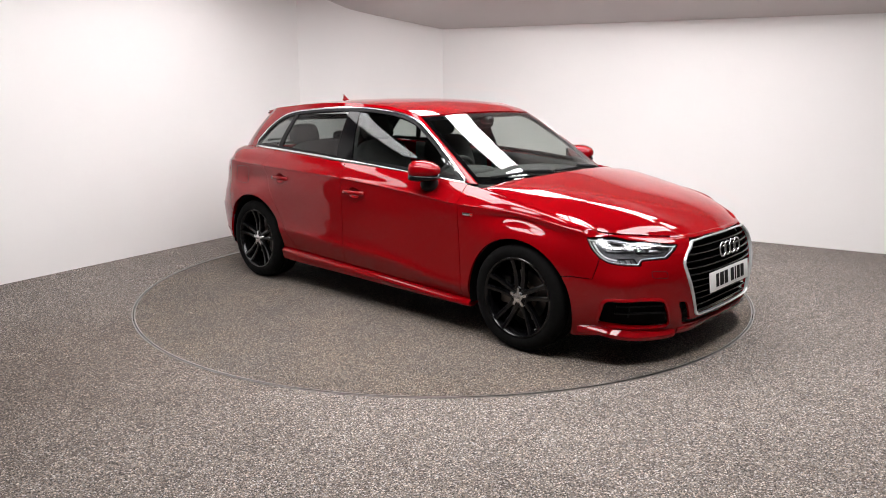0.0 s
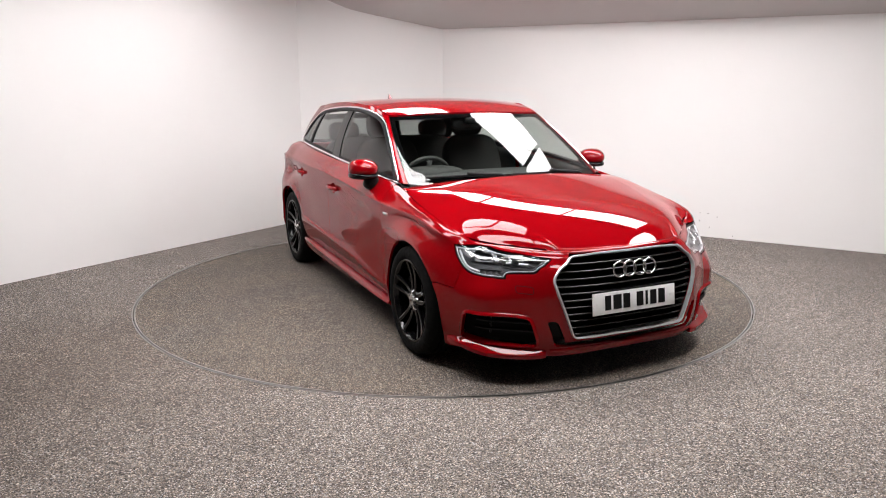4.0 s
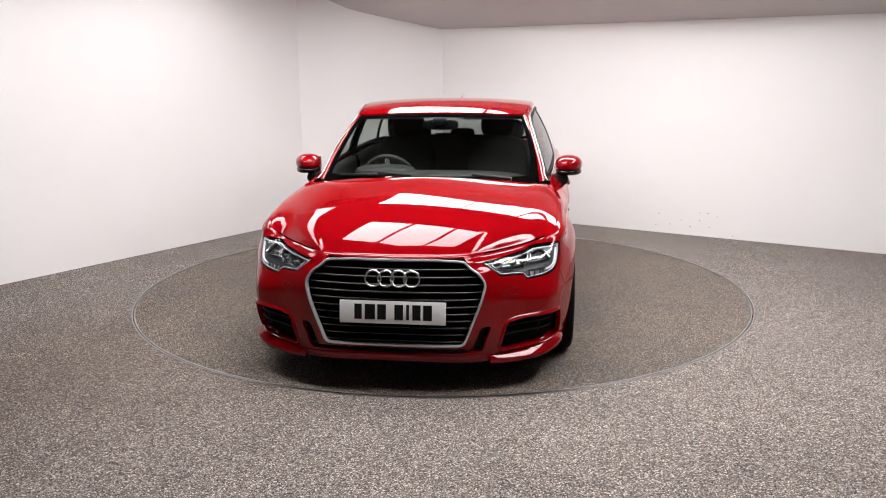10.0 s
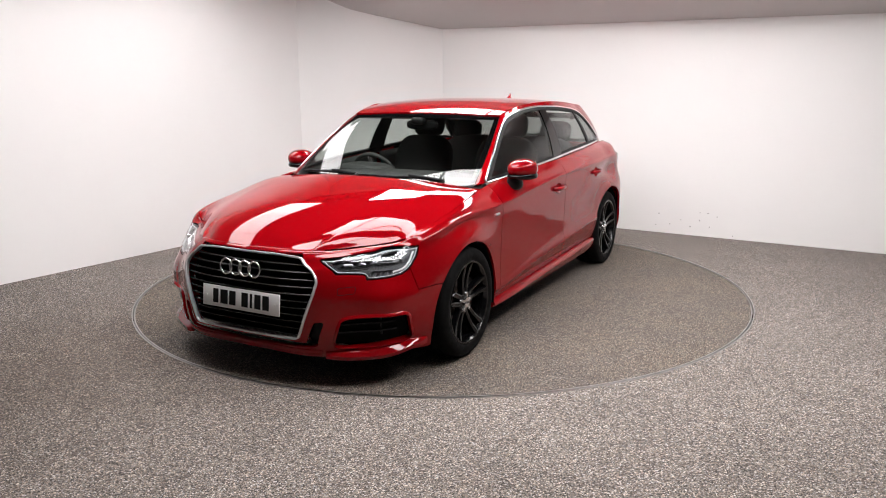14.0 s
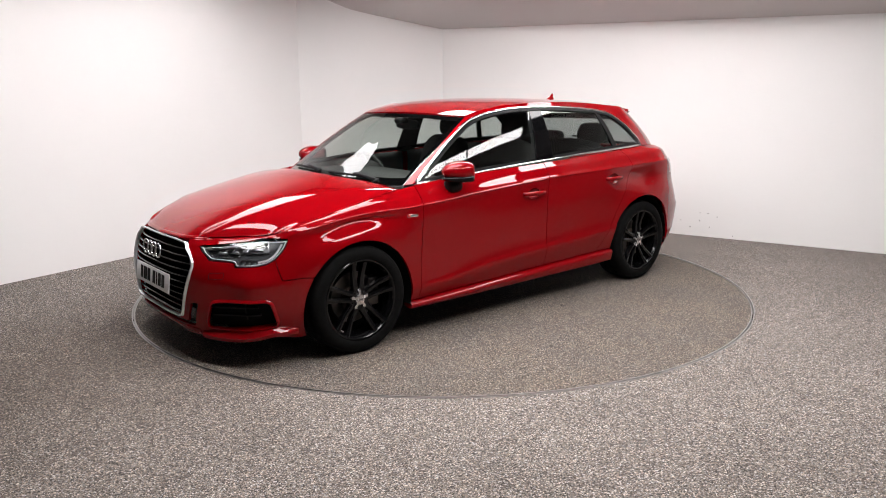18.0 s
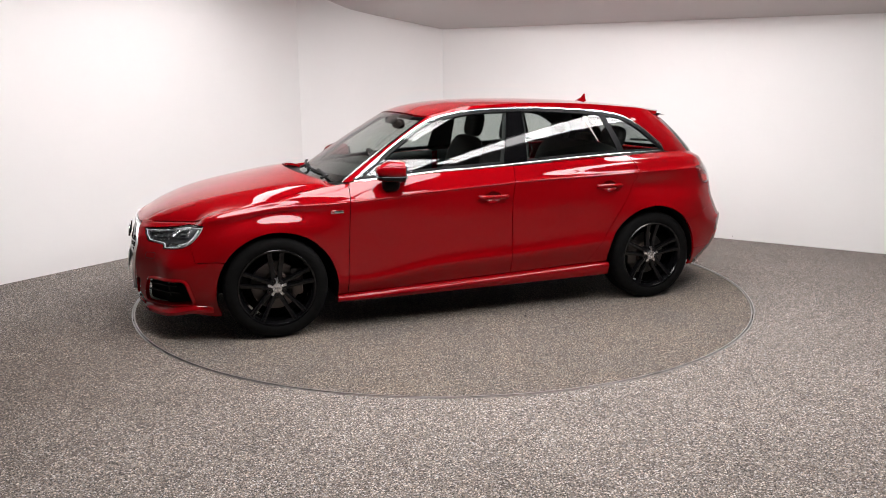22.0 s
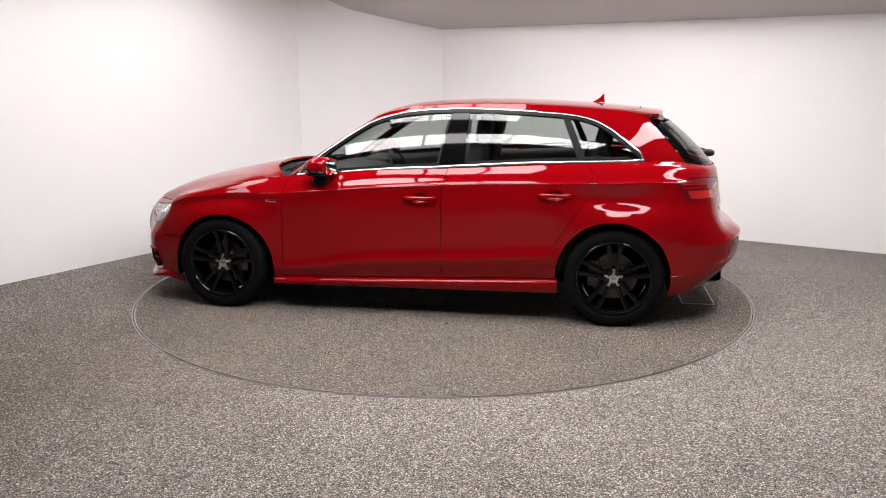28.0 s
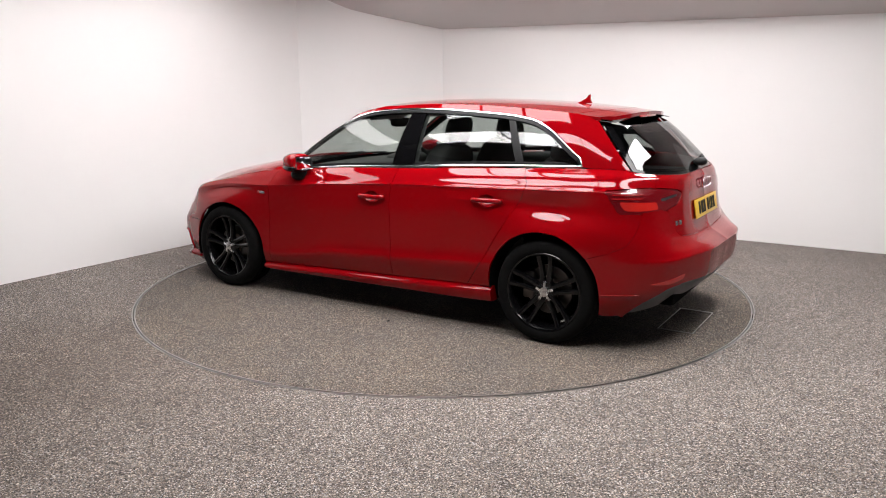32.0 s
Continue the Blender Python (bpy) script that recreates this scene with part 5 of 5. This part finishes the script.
for y in (0.455, 0.540):
    bm = bmesh.new()
    lathe(bm, [(0.034, -0.12), (0.036, 0.0), (0.033, 0.003), (0.030, 0.0), (0.030, -0.12)], 28, "x")
    for v in bm.verts:
        v.co = Vector((-1.975 - v.co.x, y, 0.275 + v.co.z))
    part("tailpipe", bm, STEEL, car, "steel tailpipe of a pair")
_p, _n = on_body([at("r", 0.0, 0.912)])
emblem("rear_emblem", 0, 0, 0, 0.028, 0.0042, 0.046, hatch, pose(_p[0][0] - 0.013, 0, 0.912, 0, 0, 90))
_p, _n = on_body([at("r", 0.0, 0.772)])
number_plate(PLATE_Y, pose(_p[0][0] - 0.005, 0, 0.772, 0, 0, 90) @ pose(0, 0, 0, 10, 0, 0), hatch, "yellow rear number plate with plain black bars")

# plain bars for the model badge on the tailgate
for y, w in ((0.515, 0.030), (0.475, 0.026)):
    p, n = on_body([at("r", q, 0.728) for q in np.linspace(y + w / 2, y - w / 2, 4)])
    strip("model_badge_bar", p, n, 0.026, 0.003, CHROME, hatch, label="small silver badge bar")
# ---------------------------------------------------------------- mirrors, handles, badges, aerial, wipers
def blob(bm, center, size, e=2.5, nu=24, nv=16, m=None, shape=None):
    """A superellipsoid, with an optional reshaping function."""
    rows = []
    pw = lambda v: math.copysign(abs(v) ** (2 / e), v)
    for i in range(1, nv):
        ph = math.pi * i / nv - math.pi / 2
        row = []
        for j in range(nu):
            th = 2 * math.pi * j / nu
            p = Vector((pw(math.cos(ph)) * pw(math.cos(th)), pw(math.cos(ph)) * pw(math.sin(th)), pw(math.sin(ph))))
            if shape:
                p = shape(p)
            p = Vector((p.x * size[0] / 2, p.y * size[1] / 2, p.z * size[2] / 2))
            p = (m @ p if m else p) + Vector(center)
            row.append(bm.verts.new(p))
        rows.append(row)
    for a, b in zip(rows, rows[1:]):
        for j in range(nu):
            k = (j + 1) % nu
            bm.faces.new((a[j], a[k], b[k], b[j]))
    bm.faces.new(rows[0][::-1])
    bm.faces.new(rows[-1])


for sg in (1, -1):
    mir = new("door_mirror")
    mir.parent = car
    tagged(mir, "red door mirror on a black arm")
    turn = Matrix.Rotation(radians(-12 * sg), 3, "Z")

    def cup(p):
        k = 1 - 0.22 * max(0.0, p.x)
        return Vector((p.x if p.x > -0.55 else -0.55, p.y * k, p.z * (k if p.z > 0 else k * 0.9)))

    bm = bmesh.new()
    blob(bm, (0.575, sg * 0.880, 0.990), (0.235, 0.172, 0.122), 2.4, 28, 20, turn, cup)
    cv = part("mirror_cap", bm, PAINT, mir, "red mirror cap", angle=60)
    bm = bmesh.new()
    blob(bm, (0.574, sg * 0.880, 0.946), (0.230, 0.169, 0.060), 2.6, 28, 12, turn, cup)
    part("mirror_lower_shell", bm, GLOSS_BLACK, mir, "gloss black lower shell", angle=60)
    bm = bmesh.new()
    blob(bm, (0.590, sg * 0.838, 0.903), (0.115, 0.085, 0.100), 2.6, 20, 12, Matrix.Rotation(radians(25 * sg), 3, "X"))
    part("mirror_arm", bm, PLASTIC, mir, "black mirror arm", angle=60)
    bm = bmesh.new()
    box(bm, 0, 0, 0, 0.006, 0.138, 0.090, 0.012, Matrix.Translation((0.508, sg * 0.880, 0.984)) @ turn.to_4x4())
    part("mirror_glass", bm, MIRROR, mir, "mirror glass")
    for which, xs, zc in (("front", (0.021, -0.189), 0.795), ("rear", (-0.842, -1.042), 0.829)):
        door = doors[which, "left" if sg > 0 else "right"]
        hd = new("door_handle")
        hd.parent = door
        tagged(hd, "red pull handle with a dished recess")
        xm = sum(xs) / 2
        xx = np.linspace(xs[0], xs[1], 17)
        q, n = on_body([at("x", x, zc) for x in xx], sg)
        lift = np.array([0.004 + 0.030 * math.sin(math.pi * i / 16) ** 0.5 for i in range(17)])
        V, F = sweep(q + n * lift[:, None], n, [(-0.013, -0.006), (-0.014, 0.0), (-0.009, 0.007), (0.0, 0.009), (0.009, 0.007), (0.014, 0.0), (0.013, -0.006)])
        obj("grip", V, F, PAINT, hd)
        c, cn = on_body([at("x", xm, zc)], sg)
        bm = bmesh.new()
        rows = []
        for r in np.linspace(0, 1, 8):
            row = []
            for a in np.linspace(0, 2 * math.pi, 32, endpoint=False):
                x, z = xm + 0.058 * r * math.cos(a), zc - 0.003 + 0.038 * r * math.sin(a)
                sp, sn = on_body([at("x", x, z)], sg)
                row.append(bm.verts.new(sp[0] + sn[0] * (-0.001 - 0.026 * (1 - r * r) ** 0.7)))
            rows.append(row)
        for a, b in zip(rows, rows[1:]):
            for j in range(32):
                k = (j + 1) % 32
                bm.faces.new((a[j], a[k], b[k], b[j]))
        bmesh.ops.remove_doubles(bm, verts=bm.verts, dist=1e-5)
        part("recess", bm, PAINT, hd, angle=60)
    # wing badge
    q, n = on_body([at("x", x, 0.752) for x in np.linspace(0.975, 0.900, 5)], sg)
    bd = strip("wing_badge", q, n, 0.016, 0.003, CHROME, car, label="small bright wing badge")
    q, n = on_body([at("x", x, 0.752) for x in np.linspace(0.972, 0.957, 3)], sg, 0.001)
    strip("badge_red_field", q, n, 0.012, 0.003, LAMP_RED, bd)
# thin raised strips added along the shoulder crease to catch a highlight, panel by panel
_cz = np.array([0.720, 0.788, 0.805, 0.851, 0.888, 0.903, 0.912, 0.921])
for sg in (1, -1):
    side = "left" if sg > 0 else "right"
    for x0, x1, home in ((1.02, 0.868, car), (0.848, -0.236, doors["front", side]), (-0.252, -1.168, doors["rear", side]), (-1.19, -1.655, car)):
        xx = np.linspace(x0, x1, max(8, int((x0 - x1) / 0.03)))
        p, n = on_body([at("x", x, float(z)) for x, z in zip(xx, spline(_cz, -xx, -np.array(X_SIDE)))], sg)
        n = even(n, False, 8) + (0, 0, 0.45)
        strip("crease_highlight_strip", even(p, False, 4), n / np.linalg.norm(n, axis=1)[:, None], 0.007, 0.0022, PAINT, home, sink=0.004)
# fuel flap on the right
_p, _n = on_body(smooth_poly(flat(("x", -1.40, 0.885), ("x", -1.56, 0.885), ("x", -1.57, 0.76), ("x", -1.41, 0.75))), -1)
strip("fuel_flap_seam", _p, _n, 0.003, 0.0008, PLASTIC, car, closed=True, sink=0.0005, label="fuel flap seam")

# shark-fin aerial
_bm = bmesh.new()
_pr = [(-1.135, 0.0, 0.032), (-1.165, 0.012, 0.030), (-1.195, 0.030, 0.022), (-1.217, 0.056, 0.010), (-1.229, 0.058, 0.006), (-1.226, 0.030, 0.018), (-1.236, 0.0, 0.024)]
_L = [[_bm.verts.new((x, s * w * 0.5 * (1 if z < 0.02 else 0.6), 1.383 + z)) for x, z, w in _pr] for s in (1, -1)]
_bm.faces.new(_L[0]); _bm.faces.new(_L[1][::-1])
for i in range(len(_pr)):
    j = (i + 1) % len(_pr)
    _bm.faces.new((_L[0][i], _L[1][i], _L[1][j], _L[0][j]))
part("roof_aerial", _bm, PAINT, car, "red shark-fin aerial")

# wipers and scuttle
_x, _y = np.meshgrid(np.linspace(1.14, 0.82, 10), np.linspace(-0.72, 0.72, 40), indexing="ij")
_V = [(x - 0.28 * abs(y) ** 2.2, y, 0.925 - 0.035 * abs(y) - 0.02 * (x < 1.1)) for x, y in zip(_x.ravel(), _y.ravel())]
_F = [(i * 40 + j, i * 40 + j + 1, (i + 1) * 40 + j + 1, (i + 1) * 40 + j) for i in range(9) for j in range(39)]
obj("scuttle_panel", _V, _F, PLASTIC, car, "black scuttle panel below the windscreen")
for a, b in (((0.965, -0.10), (0.865, -0.62)), ((0.925, 0.52), (0.955, -0.06))):
    wp = new("wiper")
    wp.parent = car
    tagged(wp, "black windscreen wiper")
    pts = []
    for t in np.linspace(0, 1, 14):
        x, y = a[0] + (b[0] - a[0]) * t, a[1] + (b[1] - a[1]) * t
        k = np.argmin((CU.P[:160, :, 0] - x) ** 2 + (CU.P[:160, :, 1] - abs(y)) ** 2)
        i, j = np.unravel_index(k, (160, 60))
        pts.append(CU.P[i, j] * (1, np.sign(y) if y else 1, 1) + CU.N[i, j] * (1, np.sign(y) if y else 1, 1) * 0.012)
    pts = curve(np.array(pts)[::4], 14)
    tube("blade", pts, 0.008, PLASTIC, wp, 8)
    tube("arm", np.array([pts[0] + (0.04, 0.0, 0.0), pts[0] + (0, 0, 0.014), pts[6] + (0, 0, 0.012)]), 0.009, PLASTIC, wp, 8)
rw = new("rear_wiper")
rw.parent = hatch
tagged(rw, "black rear wiper")
_bm = bmesh.new()
blob(_bm, (-1.955, 0.0, 1.035), (0.08, 0.09, 0.05), 2.4)
part("wiper_cap", _bm, PLASTIC, rw)
tube("wiper_blade", [(-1.955, 0.0, 1.045), (-1.93, -0.16, 1.05), (-1.88, -0.33, 1.05)], 0.009, PLASTIC, rw, 8)

# ---------------------------------------------------------------- cabin
def seat(x, y, parent):
    s = new("front_seat")
    s.parent = parent
    tagged(s, "dark cloth sports seat")
    bm = bmesh.new()
    blob(bm, (x + 0.12, y, 0.50), (0.56, 0.50, 0.20), 4)
    part("cushion", bm, SEAT, s, angle=60)
    bm = bmesh.new()
    blob(bm, (x - 0.20, y, 0.80), (0.17, 0.49, 0.66), 4, 24, 20, Matrix.Rotation(radians(-17), 3, "Y"))
    part("backrest", bm, SEAT, s, angle=60)
    bm = bmesh.new()
    blob(bm, (x - 0.335, y, 1.205), (0.10, 0.265, 0.20), 3.2, 24, 16, Matrix.Rotation(radians(-14), 3, "Y"))
    part("headrest", bm, SEAT, s, angle=60)
    for d in (-0.055, 0.055):
        tube("headrest_post", [(x - 0.30, y + d, 1.05), (x - 0.325, y + d, 1.16)], 0.007, CHROME, s, 8)
    return s


for y in (0.36, -0.36):
    seat(-0.10, y, car)
rs = new("rear_seat")
rs.parent = car
tagged(rs, "dark cloth rear bench seat")
_bm = bmesh.new()
blob(_bm, (-0.80, 0, 0.50), (0.52, 1.25, 0.20), 5)
part("bench", _bm, SEAT, rs, angle=60)
_bm = bmesh.new()
blob(_bm, (-1.12, 0, 0.80), (0.18, 1.25, 0.58), 5, 30, 18, Matrix.Rotation(radians(-22), 3, "Y"))
part("bench_back", _bm, SEAT, rs, angle=60)
for y in (0.42, -0.42):
    _bm = bmesh.new()
    blob(_bm, (-1.235, y, 1.125), (0.10, 0.27, 0.17), 3.2, 24, 16, Matrix.Rotation(radians(-16), 3, "Y"))
    part("rear_headrest", _bm, SEAT, rs, angle=60)
_bm = bmesh.new()
blob(_bm, (-1.235, 0, 1.09), (0.09, 0.22, 0.10), 3.2)
part("rear_headrest", _bm, SEAT, rs, angle=60)
_bm = bmesh.new()
blob(_bm, (0.62, 0, 0.80), (0.50, 1.34, 0.28), 4, 36, 16)
part("dashboard", _bm, TRIM, car, "dark soft dashboard", angle=60)
_bm = bmesh.new()
blob(_bm, (0.50, -0.36, 0.925), (0.26, 0.42, 0.10), 2.6)
part("instrument_hood", _bm, TRIM, car, angle=60)
_bm = bmesh.new()
box(_bm, -0.10, 0, 0.42, 1.1, 0.20, 0.34, 0.03)
part("centre_console", _bm, TRIM, car)
_bm = bmesh.new()
box(_bm, -0.20, 0, 0.262, 2.2, 1.52, 0.03, 0.01)
part("cabin_floor", _bm, UNDER, car)
_bm = bmesh.new()
box(_bm, -1.55, 0, 0.55, 0.75, 1.25, 0.55, 0.04)
part("boot_trim", _bm, TRIM, car)
_bm = bmesh.new()
box(_bm, -1.56, 0, 0.93, 0.55, 1.14, 0.02, 0.005)
part("parcel_shelf", _bm, TRIM, car)
for sg in (1, -1):
    for x0, x1 in ((0.82, -0.20), (-0.24, -1.10)):
        q = curve([(x0, 0.715), (0.5 * (x0 + x1), 0.74), (x1, 0.725)], 10)
        V, F = [], []
        for i, (x, y) in enumerate(q):
            zt = np.interp(x, [-1.3, 0.0, 0.82], [1.020, 0.968, 0.912])
            for yy, z in ((y + 0.045, zt), (y + 0.012, zt), (y, zt - 0.05), (y + 0.01, 0.62), (y - 0.03, 0.58), (y, 0.32)):
                V.append((x, sg * yy, z))
        for i in range(9):
            for j in range(5):
                F.append((6 * i + j, 6 * i + j + 1, 6 * i + j + 7, 6 * i + j + 6))
        obj("door_card", V, F, TRIM, doors["front" if x0 > 0 else "rear", "left" if sg > 0 else "right"], "dark door lining")
# headliner and inner pillars
_x, _y = np.meshgrid(np.linspace(0.27, -1.60, 30), np.linspace(-1, 1, 20), indexing="ij")
_x = np.minimum(_x, 0.27 - 0.06 * np.abs(_y) ** 2.5)
_w = spline(_ry, -_x.ravel(), -_rx).reshape(_x.shape)
_V = np.stack([_x, _y * (_w - 0.005), roof_at(_x, _y * _w) - 0.022], 2).reshape(-1, 3)
_F = [(i * 20 + j, i * 20 + j + 1, (i + 1) * 20 + j + 1, (i + 1) * 20 + j) for i in range(29) for j in range(19)]
obj("headliner", _V, _F, TRIM, car, "dark headliner")
for side in ("left", "right"):
    V, F, N = cut_panel(CU, SIDE_ZONE, holes=[DLO_U], off=-0.024, gap=-0.012, rim=0, sides=side)
    obj("pillar_lining", V, F, TRIM, car, "dark inner pillar trim", normals=-N)
    V, F, N = cut_panel(CX, BP, off=-0.02, gap=-0.02, rim=0, sides=side)
    obj("centre_pillar_lining", V, F, TRIM, car, "dark inner pillar trim")
# steering wheel on the right
sw = new("steering_wheel")
sw.parent = car
tagged(sw, "dark three-spoke steering wheel")
sw.matrix_basis = pose(0.36, -0.36, 0.86, 0, -66, 0)
_pts = [(0.18 * math.cos(a), 0.18 * math.sin(a), 0) for a in np.linspace(0, 2 * math.pi, 48, endpoint=False)]
tube("wheel_rim", _pts, 0.015, TRIM, sw, 10, closed=True)
_bm = bmesh.new()
blob(_bm, (0, 0, -0.02), (0.13, 0.15, 0.06), 2.8)
part("wheel_boss", _bm, TRIM, sw)
for a in (0, 180, 270):
    _bm = bmesh.new()
    box(_bm, 0.11, 0, -0.012, 0.12, 0.035, 0.012, 0.004, Matrix.Rotation(radians(a + 90), 4, "Z"))
    part("wheel_spoke", _bm, SATIN, sw)
im = new("interior_mirror")
im.parent = car
tagged(im, "black interior mirror behind the windscreen")
_bm = bmesh.new()
blob(_bm, (0.30, 0, 1.235), (0.05, 0.25, 0.07), 3.2)
part("mirror_shell", _bm, PLASTIC, im)
_bm = bmesh.new()
blob(_bm, (0.355, 0, 1.262), (0.08, 0.10, 0.05), 3)
part("sensor_housing", _bm, PLASTIC, im)
for y in (0.34, -0.34):
    _bm = bmesh.new()
    box(_bm, 0.12, y, 1.305, 0.16, 0.38, 0.012, 0.004, Matrix.Translation((0.12, y, 1.305)) @ Matrix.Rotation(radians(24), 4, "Y") @ Matrix.Translation((-0.12, -y, -1.305)))
    part("sun_visor", _bm, HEADLINER, car)


# ---------------------------------------------------------------- what moves
OFF = Vector((0.0515, 0.0339, 0.0))
TURN = [(0.0, 46.87), (2.0, 35.94), (4.0, 25.14), (6.0, 14.38), (8.0, 3.60), (10.0, -7.20), (12.0, -18.01), (14.0, -28.80), (16.0, -39.52), (18.0, -50.13), (20.0, -60.60), (22.0, -70.92), (24.0, -81.11), (26.0, -91.21), (28.0, -101.34), (30.0, -111.66), (32.0, -122.40)]


def motions():
    """The turntable turns steadily and carries the car."""
    car_rows, table_rows = [], []
    for t, a in TURN:
        m = pose(0, 0, 0, 0, 0, a - 90.0)
        table_rows.append((t, m))
        car_rows.append((t, m @ Matrix.Translation(OFF)))
    walk(turntable, table_rows)
    walk(car, car_rows)


motions()
